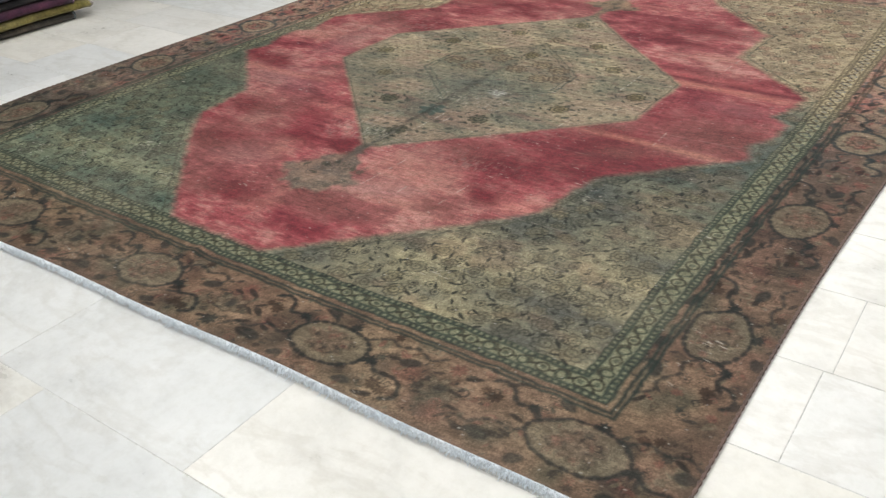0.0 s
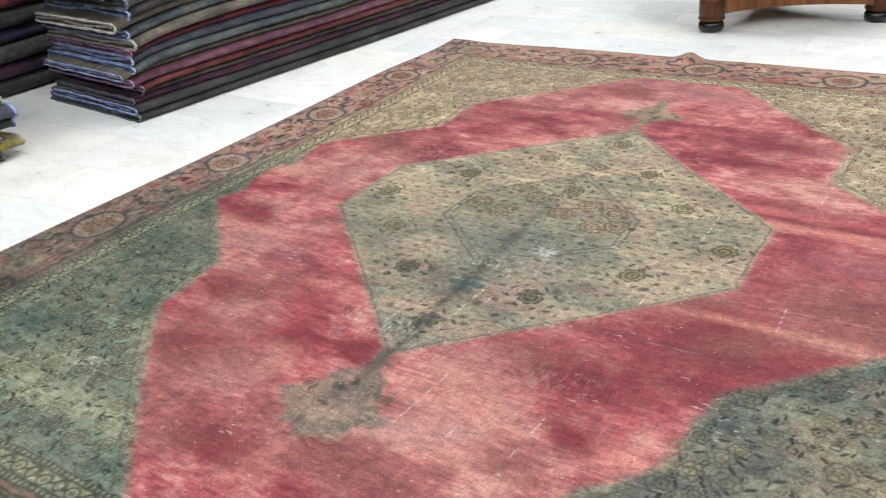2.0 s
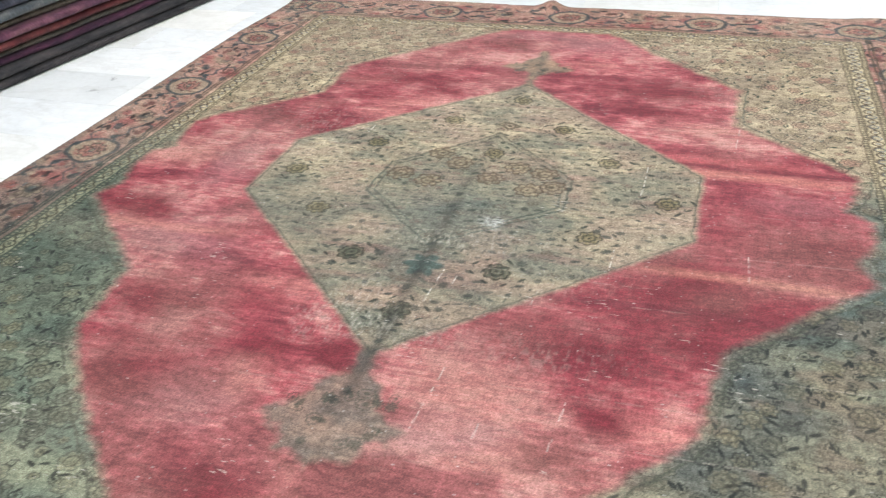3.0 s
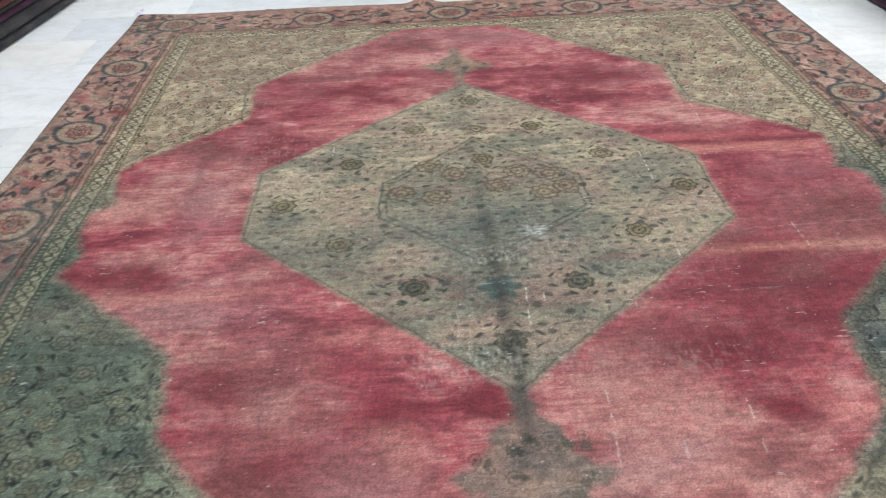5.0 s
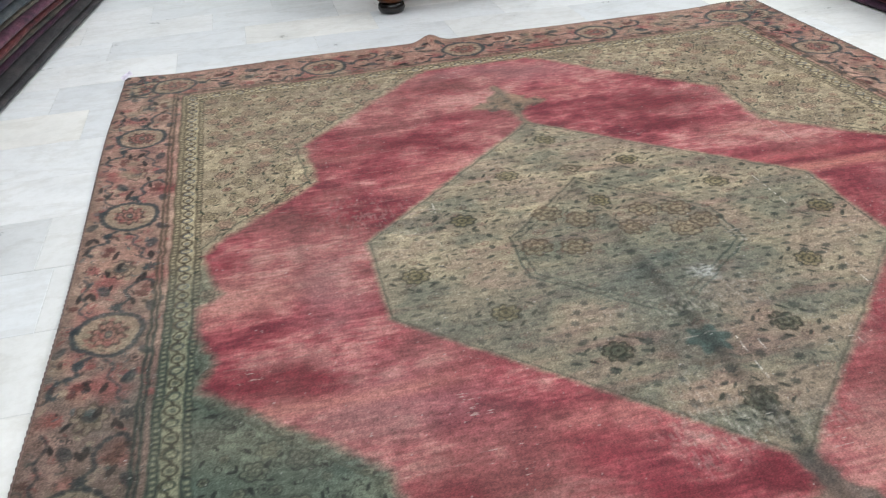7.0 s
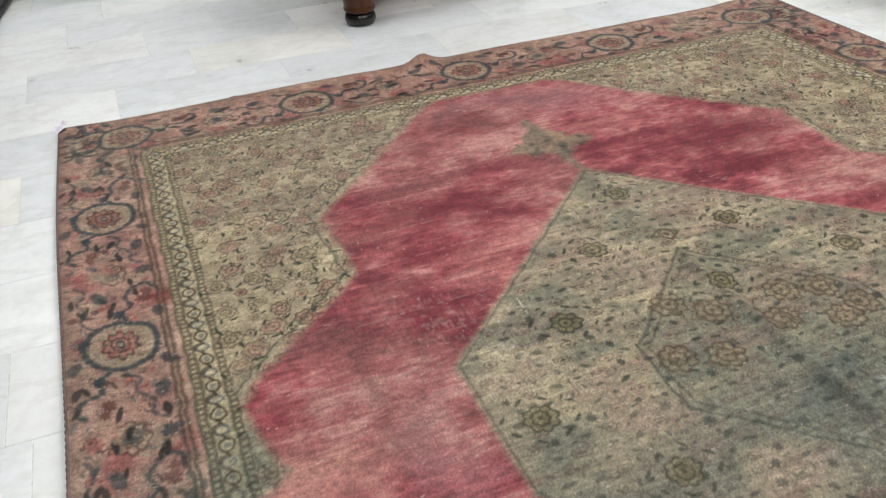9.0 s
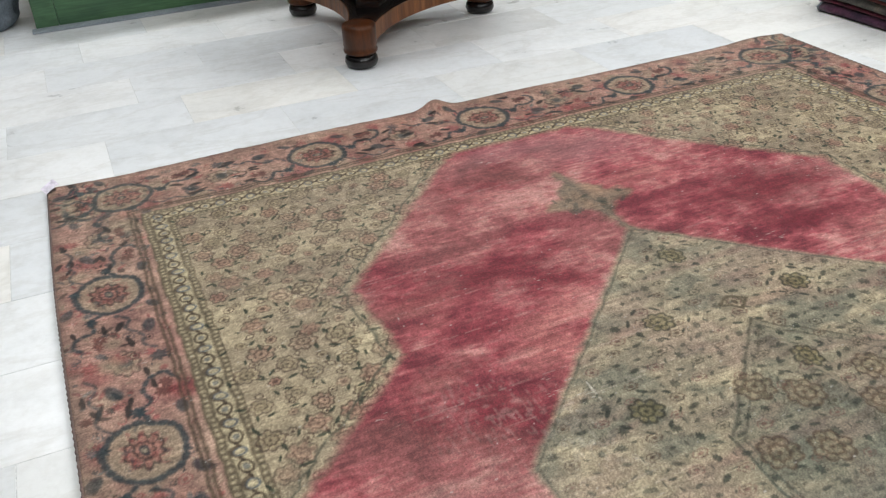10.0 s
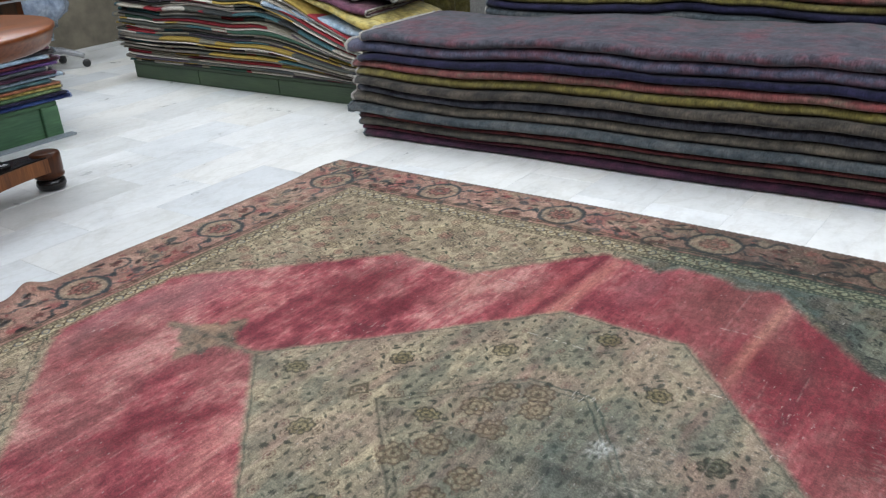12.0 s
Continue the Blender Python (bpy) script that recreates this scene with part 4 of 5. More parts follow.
dye.col = np.clip(dye.col, 0.004, 0.9)

# the sheet: gentle waves, a wavy near end, a small ruck in the far end, lifted corners
Z = 0.0075 + 0.0035 * cloudy(X, Y, 0.45, 0.4, 131, 3) + 0.0009 * lattice(X, Y, 0.02, 0.012, 137)
far_w, near_w = smooth(RY1 - 0.3, RY1, Y), smooth(RY0 + 0.35, RY0, Y)
ruck = np.exp(-((X + 0.105) / 0.048) ** 2) * smooth(RY1 - 0.10, RY1, Y)
Z = Z + 0.026 * ruck + 0.012 * np.exp(-((X - 1.25) / 0.12) ** 2) * smooth(RY1 - 0.1, RY1, Y)
# a soft ridge left by folding, along the middle and across
Z = Z + 0.005 * np.exp(-((X + 0.018 * (Y + 0.3) - 0.012) / 0.014) ** 2) * smooth(1.5, 1.2, Y) + 0.003 * np.exp(-((X + 0.80) / 0.016) ** 2) * smooth(-0.6, 0.0, Y)
Z = Z + 0.011 * smooth(-1.22, -1.37, X) * smooth(-1.5, -1.0, Y) * smooth(1.6, 1.2, Y)
Z = Z + 0.010 * smooth(0.25, 0.0, np.hypot(X - RX0, Y - RY1))
PX = X + 0.008 * smooth(-1.15, -1.38, X) + 0.006 * np.sin(Y * 3.1 + 1.0) * smooth(0.9, 1.40, np.abs(X)) + 0.05 * smooth(0.9, 1.40, X) * smooth(-1.7, 1.2, Y)
PY = Y + near_w * (0.012 * X + 0.005 * np.sin(2.6 * X - 0.3) - 0.003 * np.sin(9 * X)) + far_w * (0.024 * smooth(-1.4, -0.75, X) + 0.003 * np.sin(9 * X)) + 0.012 * ruck
pad = lambda A: np.pad(A, 1, mode="edge")
PX, PY, Z = pad(PX), pad(PY), pad(Z)
Z[0, :], Z[-1, :], Z[:, 0], Z[:, -1] = 0.0008, 0.0008, 0.0008, 0.0008
Z[:, -1] = np.maximum(Z[:, -1], Z[:, -2] - 0.008)
colours = np.pad(dye.col, ((1, 1), (1, 1), (0, 0)), mode="edge")
nx, ny = PX.shape
index = np.arange(nx * ny, dtype=np.int32).reshape(nx, ny)
quads = np.stack([index[:-1, :-1], index[1:, :-1], index[1:, 1:], index[:-1, 1:]], -1).reshape(-1, 4)
mesh = bpy.data.meshes.new("woven_face")
mesh.vertices.add(nx * ny)
mesh.vertices.foreach_set("co", np.stack([PX, PY, Z], -1).astype(np.float32).ravel())
mesh.loops.add(quads.size)
mesh.loops.foreach_set("vertex_index", quads.ravel())
mesh.polygons.add(len(quads))
mesh.polygons.foreach_set("loop_start", np.arange(0, quads.size, 4, dtype=np.int32))
mesh.polygons.foreach_set("loop_total", np.full(len(quads), 4, dtype=np.int32))
mesh.polygons.foreach_set("use_smooth", np.ones(len(quads), bool))
mesh.update(calc_edges=True)
layer = mesh.attributes.new("dye", "FLOAT_COLOR", "POINT")
layer.data.foreach_set("color", np.concatenate([colours, np.ones(colours.shape[:2] + (1,))], -1).astype(np.float32).ravel())
mesh.materials.append(PILE)
rug = tagged(base("rug", 0, 0), "worn wool floor rug, faded red field and beige medallion", "rug")
pile = new("woven_face", mesh)
pile.parent = rug


def near_edge(x):
    return RY0 + 0.012 * x + 0.005 * math.sin(2.6 * x - 0.3) - 0.003 * math.sin(9 * x)


# fringe of the near end: a cord and many short frayed strands
bm = bmesh.new()
tube(bm, [(x, near_edge(x) - 0.003, 0.008) for x in np.linspace(RX0 + 0.005, RX1 + 0.005, 140)], lambda t: 0.0035 + 0.001 * math.sin(t * 300), 7)
verts, faces = [v.co.copy() for v in bm.verts], [[v.index for v in f.verts] for f in bm.faces if bm.verts.index_update() is None]
bm.free()
strand = random.Random(3)
for k in range(5200):
    x = RX0 + (RX1 - RX0) * strand.random()
    y, run, side, rise = near_edge(x), strand.uniform(0.006, 0.018) + (0.010 * strand.random() if k % 6 == 0 else 0.0), strand.uniform(-0.012, 0.012), strand.uniform(0.0, 0.014)
    w, n = strand.uniform(0.0014, 0.0030), len(verts)
    verts += [Vector((x - w, y + 0.003, 0.012)), Vector((x + w, y + 0.003, 0.012)), Vector((x, y - 0.002, 0.016)), Vector((x + side * 0.6, y - run * 0.6, 0.008 + rise)),
              Vector((x + side * 0.6 + w, y - run * 0.6, 0.005 + rise)), Vector((x + side, y - run, 0.002 + 0.4 * rise))]
    faces += [[n, n + 1, n + 4, n + 3], [n + 1, n + 2, n + 3, n + 4], [n + 2, n, n + 3], [n + 3, n + 4, n + 5]]
mesh = bpy.data.meshes.new("fringe")
mesh.from_pydata(verts, [], faces)
mesh.materials.append(FRINGE)
fringe = new("fringe", mesh)
fringe.parent = rug
tagged(fringe, "frayed pale blue cotton fringe", kind="stuff")


def selvedge(side):
    """Overcast cord along a long edge, with its wrapped thread."""
    pts = []
    for y in np.linspace(RY0 + 0.005, RY1 - 0.005, 520):
        y = float(y)
        bend = 0.006 * math.sin(y * 3.1 + 1.0)
        if side < 0:
            x = RX0 + bend + 0.006
        else:
            t = min(max((y + 1.7) / 2.9, 0), 1)
            x = RX1 + bend + 0.05 * t * t * (3 - 2 * t) + 0.002
        lift = 0.010 * min(max((y + 1.45) / 0.4, 0), 1) * min(max((1.55 - y) / 0.35, 0), 1) if side < 0 else 0.0
        pts.append((x, y, 0.0075 + lift))
    part("selvedge", tube(bmesh.new(), pts, lambda t: 0.0038 + 0.0012 * math.sin(t * 520 * 2.1), 7), CORD, rug, "overcast grey-brown edge cord")


selvedge(-1), selvedge(1)
bm = bmesh.new()
box(bm, -0.022, -0.016, 0.0, 0.022, 0.016, 0.0012)
for v in bm.verts:
    v.co.z += 0.012 * max(0.0, v.co.x / 0.022) ** 2
tag_ob = part("paper_tag", bm, PAPER, rug, "small white and lilac paper tag", smooth=False)
tag_ob.matrix_local = pose(RX0 + 0.018, RY1 - 0.012, 0.026, 12, -8, 25)


# ---- folded rugs in stacks ----
def tint(name, *rgb3):
    keep = 1.0 if name.split("_")[0] in ("royal", "gold", "leaf", "ice", "violet", "rust", "teal") else 0.55
    return folded_wool(name, *[tuple(keep * (0.9 * srgb(*c) + 0.1 * srgb(*c).mean())) for c in rgb3])


WOOLS = {
    "charcoal": tint("charcoal_wool", (68, 66, 68), (46, 44, 48), (86, 79, 79)),
    "plum": tint("plum_wool", (82, 48, 72), (60, 40, 60), (108, 58, 84)),
    "maroon": tint("maroon_wool", (104, 34, 54), (76, 28, 46), (128, 52, 66)),
    "oxblood": tint("oxblood_wool", (116, 48, 52), (84, 40, 46), (140, 76, 72)),
    "taupe": tint("taupe_wool", (120, 112, 100), (88, 82, 78), (142, 130, 112)),
    "drab": tint("drab_wool", (96, 90, 82), (70, 68, 66), (120, 108, 94)),
    "slate": tint("slate_blue_wool", (82, 86, 102), (60, 64, 82), (108, 106, 118)),
    "steel": tint("steel_grey_wool", (96, 106, 112), (70, 80, 88), (122, 124, 124)),
    "olive": tint("olive_yellow_wool", (150, 138, 66), (126, 112, 60), (160, 148, 92)),
    "coral": tint("faded_coral_wool", (164, 104, 100), (136, 124, 106), (178, 92, 92)),
    "navy": tint("navy_wool", (44, 44, 78), (32, 32, 56), (62, 58, 96)),
    "lilac": tint("lilac_grey_wool", (116, 114, 138), (84, 88, 116), (136, 92, 108)),
    "mauve": tint("mauve_grey_wool", (98, 96, 108), (76, 78, 90), (128, 80, 92)),
    "rosewood": tint("rosewood_wool", (130, 76, 100), (98, 62, 86), (150, 100, 112)),
    "blue": tint("dusty_blue_wool", (92, 104, 140), (62, 74, 108), (130, 136, 160)),
    "royal": tint("royal_blue_wool", (42, 60, 124), (32, 42, 88), (66, 90, 150)),
    "gold": tint("gold_wool", (176, 156, 76), (150, 128, 60), (190, 176, 110)),
    "leaf": tint("leaf_green_wool", (84, 110, 74), (58, 84, 62), (120, 136, 90)),
    "ice": tint("ice_blue_wool", (142, 164, 184), (104, 128, 150), (176, 190, 200)),
    "violet": tint("violet_wool", (84, 56, 112), (60, 44, 84), (112, 80, 136)),
    "rust": tint("rust_wool", (142, 84, 56), (108, 62, 46), (166, 112, 76)),
    "teal": tint("teal_wool", (64, 96, 100), (46, 70, 76), (98, 124, 122)),
}
WORD = {"charcoal": "charcoal grey", "plum": "dark plum", "maroon": "deep maroon", "oxblood": "faded dark red", "taupe": "grey-beige", "drab": "drab grey-brown",
        "slate": "slate blue", "steel": "steel grey", "olive": "olive yellow", "coral": "faded coral and beige", "navy": "dark navy", "lilac": "lilac grey",
        "mauve": "mauve grey", "rosewood": "dusky rose", "blue": "dusty blue", "royal": "royal blue", "gold": "golden yellow", "leaf": "leaf green",
        "ice": "pale ice blue", "violet": "violet", "rust": "rust brown", "teal": "dull teal"}
EDGES = {"cream": mottled("cream_edging", (0.46, 0.43, 0.38), (0.28, 0.26, 0.24), 30.0, 0.95, 260.0, 0.6),
         "bluish": mottled("bluish_edging", (0.34, 0.42, 0.66), (0.10, 0.14, 0.30), 18.0, 0.95, 260.0, 0.6),
         "lilac": mottled("lilac_edging", (0.40, 0.25, 0.40), (0.18, 0.10, 0.20), 18.0, 0.95, 260.0, 0.6),
         "grey": mottled("grey_edging", (0.20, 0.23, 0.25), (0.09, 0.10, 0.11), 18.0, 0.95, 260.0, 0.6)}


def wave(rng, n, count, lo=0.6, hi=3.2):
    """A smooth random line of n samples, about -1 to 1."""
    s = np.linspace(0, 1, n)
    return sum(rng.uniform(0.4, 1) * np.sin(2 * math.pi * rng.uniform(lo, hi) * s + rng.uniform(0, 6.28)) for _ in range(count)) / count


def folded_rug(low, high, front, depth, length, mat, edge, rng, ends=(0.0, 0.0)):
    """One folded rug: a thick sheet bent round a nose along its front, hollow in the fold. low and high: its under and upper side along the length."""
    n = len(low)
    rows = []
    for i in range(n):
        y = -ends[0] + (length + ends[0] + ends[1]) * i / (n - 1)
        z0, z1, x0 = low[i], high[i], front[i]
        h = z1 - z0
        mid, r = (z0 + z1) / 2, h / 2
        outer, inner = [], []
        outer.append((depth, z0))
        outer.append((depth * 0.5, z0))
        outer.append((x0 + r * 2.3, z0))
        for k in range(9):
            a = -math.pi / 2 - math.pi * k / 8
            outer.append((x0 + r * 1.9 + 1.9 * r * math.cos(a), mid + r * math.sin(a)))
        outer.append((x0 + r * 2.3, z1))
        outer.append((depth * 0.5, z1))
        outer.append((depth, z1))
        g = 0.07 * h
        inner.append((depth, mid - g))
        inner.append((depth * 0.5, mid - g))
        inner.append((x0 + r * 2.4, mid - g))
        for k in range(9):
            a = -math.pi / 2 - math.pi * k / 8
            inner.append((x0 + r * 1.7 + 0.6 * r * math.cos(a), mid + 0.34 * r * math.sin(a)))
        inner.append((x0 + r * 2.4, mid + g))
        inner.append((depth * 0.5, mid + g))
        inner.append((depth, mid + g))
        rows.append((y, outer, inner))
    bm = bmesh.new()
    grid = [([bm.verts.new((x, y, z)) for x, z in outer], [bm.verts.new((x, y, z)) for x, z in inner]) for y, outer, inner in rows]
    m = len(grid[0][0])
    for (oa, ia), (ob, ib) in zip(grid, grid[1:]):
        for k in range(m - 1):
            bm.faces.new((oa[k], oa[k + 1], ob[k + 1], ob[k]))
            bm.faces.new((ia[k + 1], ia[k], ib[k], ib[k + 1]))
        bm.faces.new((oa[0], ob[0], ib[0], ia[0]))
        bm.faces.new((ob[-1], oa[-1], ia[-1], ib[-1]))
    for o, i in (grid[0], grid[-1]):
        for k in range(m - 1):
            bm.faces.new((o[k], i[k], i[k + 1], o[k + 1]))
    bmesh.ops.recalc_face_normals(bm, faces=bm.faces)
    ob = part("folded_rug", bm, mat)
    # woven edging round both open ends
    for end, (y, outer, inner) in ((-1, rows[0]), (1, rows[-1])):
        path = []
        for (ax, az), (bx, bz) in zip(outer, inner):
            path.append(((ax * 0.93 + bx * 0.07), y + end * 0.004, (az * 0.9 + bz * 0.1)))
        dense = []
        for p, q in zip(path, path[1:]):
            steps = max(1, int(math.dist(p, q) / 0.03))
            for s in range(steps):
                f = s / steps
                dense.append((p[0] + f * (q[0] - p[0]), p[1] + rng.uniform(-0.004, 0.004), p[2] + f * (q[2] - p[2]) + rng.uniform(-0.0015, 0.0015)))
        rise = high[0 if end < 0 else -1] - low[0 if end < 0 else -1]
        thick = 0.15 * rise
        turned, phase = [], rng.uniform(0, 6.28)
        for k in range(26):
            f = k / 25
            turned.append((inner[5][0] + 0.2 * rise + f * (depth - inner[5][0] - 0.2 * rise - 0.01), y - end * 0.003 + rng.uniform(-0.003, 0.003), (inner[0][1] + inner[-1][1]) / 2 + 0.14 * rise * math.sin(phase + 9 * f) + rng.uniform(-0.03, 0.03) * rise))
        part("inner_edging", tube(bmesh.new(), turned, lambda t: 0.16 * rise * rng.uniform(0.7, 1.25), 6), edge, ob)
        part("edging", tube(bmesh.new(), dense, lambda t: thick * rng.uniform(0.75, 1.3), 6), edge, ob)
    return ob


def stack(x, y, turn, length, depth, layers, seed, where, z=0.0, sag=None, n=44, jut=0.025, wavy=0.22, kinds=None, group="", word="folded overdyed rug"):
    """A pile of folded rugs, laid one on another; layers: (colour, thickness, edging)."""
    rng = random.Random(seed)
    floor_line = np.full(n, 0.0)
    for colour, thick, edge in layers:
        shape = 1 + wavy * wave(rng, n, 4) + 0.05 * wave(rng, n, 3, 5, 12)
        at = np.linspace(0, 1, n)
        loose = rng.uniform(-0.25, 0.25) * np.exp(-at / 0.03) + rng.uniform(-0.25, 0.25) * np.exp(-(1 - at) / 0.03)
        high = floor_line + thick * np.clip(shape + loose, 0.45, 1.8)
        if sag is not None:
            high = np.maximum(high - sag * thick, floor_line + 0.35 * thick)
        front = rng.uniform(-jut, jut) + 0.012 * wave(rng, n, 4) + 0.01
        mat = kinds[colour] if kinds else WOOLS[colour]
        ob = folded_rug(floor_line + 0.0005, high, front, depth + rng.uniform(-0.03, 0.03), length, mat, EDGES[edge], rng, (rng.uniform(-0.06, 0.06), rng.uniform(-0.06, 0.06)))
        ob.matrix_world = pose(x, y, z, 0, 0, turn)
        tagged(ob, f"{WORD[colour]} {word} {where}", "rug", group)
        floor_line = high
    return floor_line


# long stack beside the rug, its folds towards the rug: local x runs into the pile, so it is turned half round
LEFT = [("charcoal", 0.036, "grey"), ("charcoal", 0.034, "bluish"), ("plum", 0.034, "grey"), ("drab", 0.032, "grey"), ("oxblood", 0.034, "lilac"), ("rosewood", 0.036, "lilac"),
        ("taupe", 0.034, "bluish"), ("steel", 0.038, "bluish"), ("slate", 0.040, "bluish"), ("maroon", 0.032, "lilac"), ("taupe", 0.040, "cream"), ("steel", 0.038, "bluish"), ("drab", 0.042, "cream"),
        ("charcoal", 0.040, "bluish"), ("slate", 0.042, "grey"), ("taupe", 0.044, "cream"), ("maroon", 0.04, "lilac"), ("drab", 0.044, "cream")]
LEN_L = 3.3
turn_l = 180 - 7.2
far_x, far_y = -2.005 + math.sin(radians(7.2)) * LEN_L, 0.25 + math.cos(radians(7.2)) * LEN_L
stack(far_x, far_y, turn_l, LEN_L, 0.72, LEFT, 11, "in the tall long stack", group="rugs in the long stack")

SMALL = [("drab", 0.040, "grey"), ("olive", 0.040, "cream"), ("plum", 0.036, "lilac"), ("charcoal", 0.040, "bluish"), ("slate", 0.044, "bluish"), ("leaf", 0.04, "cream"), ("taupe", 0.044, "cream"),
         ("charcoal", 0.044, "grey"), ("drab", 0.04, "cream"), ("slate", 0.04, "bluish")]
stack(-2.15, -0.31, 180, 2.6, 0.75, SMALL, 23, "in the short stack", group="rugs in the short stack")

# dark wools and extra height stand in for the shade behind the left stacks
BACK_SHADED = [("charcoal", 0.08, "grey"), ("plum", 0.07, "grey"), ("charcoal", 0.08, "grey"), ("navy", 0.07, "grey"), ("charcoal", 0.09, "grey"), ("maroon", 0.07, "grey"), ("navy", 0.08, "grey"), ("charcoal", 0.09, "grey"),
            ("plum", 0.08, "grey"), ("charcoal", 0.09, "grey"), ("navy", 0.08, "grey"), ("charcoal", 0.09, "grey"), ("plum", 0.09, "grey"), ("charcoal", 0.09, "grey"), ("navy", 0.09, "grey"), ("charcoal", 0.09, "grey")]
stack(-2.98, 2.6, 180, 5.4, 1.0, BACK_SHADED, 29, "in the wall stack, its wools darkened as shade", group="rugs against the wall")

RIGHT = [("plum", 0.042, "grey"), ("maroon", 0.022, "lilac"), ("drab", 0.032, "grey"), ("oxblood", 0.024, "grey"), ("steel", 0.038, "grey"), ("taupe", 0.046, "cream"), ("slate", 0.054, "cream"), ("drab", 0.040, "cream"),
         ("olive", 0.046, "cream"), ("coral", 0.044, "cream"), ("navy", 0.034, "grey"), ("lilac", 0.058, "cream"), ("mauve", 0.046, "cream")]
stack(1.87, -1.25, 1.5, 3.28, 0.66, RIGHT, 37, "in the broad stack", group="rugs in the broad stack", jut=0.022)
BEHIND = [("plum", 0.06, "grey"), ("charcoal", 0.06, "grey"), ("drab", 0.06, "grey"), ("steel", 0.06, "grey"), ("taupe", 0.06, "cream"), ("slate", 0.06, "cream"), ("oxblood", 0.06, "grey"), ("drab", 0.05, "cream"),
          ("steel", 0.045, "cream"), ("navy", 0.04, "grey"), ("olive", 0.036, "cream"), ("coral", 0.045, "cream"), ("taupe", 0.05, "cream"), ("maroon", 0.05, "grey"), ("slate", 0.05, "grey")]
stack(2.64, -1.3, 0.5, 3.12, 0.8, BEHIND, 43, "in the taller stack", group="rugs in the taller stack")

# ---- low green platforms with flat-woven rugs ----
def platform(name, length, depth, height, posts, mat, label, flush=False):
    """A stained box of boards: front and end boards between proud posts, on a grey skirting strip."""
    ob = base(name, 0, 0)
    tagged(ob, label, "platform")
    part("top_board", box(bmesh.new(), 0, 0.004, height - 0.02, length, depth, height, 0.003), mat, ob, smooth=False)
    part("back_board", box(bmesh.new(), 0.01, depth - 0.03, 0.0, length - 0.01, depth - 0.008, height - 0.021), mat, ob, smooth=False)
    for a, b in zip(posts, posts[1:]):
        gap = 0.002 if flush else 0.051
        part("front_board", box(bmesh.new(), a + gap, 0.006 if flush else 0.018, 0.004, b - gap, 0.040, height - 0.022, 0.003), mat, ob, smooth=False)
    for px in () if flush else posts:
        part("post", box(bmesh.new(), px - 0.05, 0.0, 0.0, px + 0.05, 0.045, height - 0.021, 0.004), mat, ob, smooth=False)
    for px in (0.0, length - 0.022):
        part("end_board", box(bmesh.new(), px, 0.046, 0.002, px + 0.022, depth - 0.031, height - 0.022, 0.003), mat, ob, smooth=False)
    return ob


bench = platform("rug_platform", 2.46, 0.75, 0.195, [0.05, 1.19, 2.41], GREEN, "green-stained wooden platform under flat-woven rugs")
bench.matrix_world = pose(-1.34, 3.665, 0.0, 0, 0, 0)
part("skirting", box(bmesh.new(), -0.02, -0.06, 0.0, 2.50, -0.003, 0.012, 0.002), SKIRT, bench, "pale grey skirting strip", smooth=False)
THIN = [("royal", 0.030, "bluish"), ("navy", 0.016, "bluish"), ("leaf", 0.018, "cream"), ("gold", 0.022, "cream"), ("rust", 0.014, "cream"), ("teal", 0.024, "grey"), ("ice", 0.022, "cream"), ("plum", 0.016, "lilac"),
        ("steel", 0.024, "cream"), ("violet", 0.020, "lilac"), ("maroon", 0.024, "lilac"), ("ice", 0.018, "cream"), ("charcoal", 0.026, "grey"), ("rosewood", 0.018, "cream"), ("teal", 0.022, "grey"), ("ice", 0.02, "cream"),
        ("charcoal", 0.024, "grey"), ("royal", 0.02, "bluish"), ("steel", 0.024, "grey")]
stack(1.16, 3.64, 90, 2.50, 0.70, THIN, 51, "on the green platform", z=0.196, group="rugs on the green platform", jut=0.02, wavy=0.3, n=56, word="thin flat-woven rug")

low = platform("rug_platform", 2.4, 0.8, 0.125, [0.0, 0.72, 1.5, 2.4], DKGREEN, "dark green wooden platform under patchwork flat-weaves", flush=True)
low.matrix_world = pose(2.26, 4.63, 0.0, 0, 0, -90)
DYES = [tuple(srgb(*c)) for c in ((176, 168, 154), (130, 44, 52), (140, 52, 58), (70, 100, 104), (64, 66, 66), (92, 46, 50), (82, 84, 78), (194, 188, 178), (112, 106, 98), (70, 64, 72), (132, 126, 110), (66, 92, 78), (160, 136, 70))]
order = random.Random(2)
PATCH = {}
for name in ("drab", "taupe", "maroon", "teal", "charcoal", "coral", "steel"):
    dyes = DYES[:]
    order.shuffle(dyes)
    if name == "taupe":
        dyes = [DYES[0], DYES[7], DYES[10], DYES[0], DYES[12], DYES[7], DYES[8], DYES[0]]
    PATCH[name] = kilim(f"patchwork_{name}", dyes[:9], order.uniform(0.25, 0.6))
WEAVES = []
laying = random.Random(77)
for k in range(17):
    WEAVES.append((laying.choice(("drab", "charcoal", "maroon", "teal", "coral", "steel")), laying.uniform(0.012, 0.030), laying.choice(("cream", "grey"))))
    WEAVES.append((laying.choice(("taupe", "taupe", "drab")), laying.uniform(0.006, 0.013), "cream"))
WEAVES.append(("coral", 0.024, "cream"))
run = np.linspace(0, 1, 56)
stack(2.22, 2.22, 0, 2.44, 0.78, WEAVES, 61, "on the dark platform", z=0.126, sag=0.75 * np.clip(1 - run / 0.42, 0, 1) ** 1.3, n=56, kinds=PATCH, group="patchwork rugs on the dark platform", jut=0.03, wavy=0.4, word="patchwork flat-weave rug")

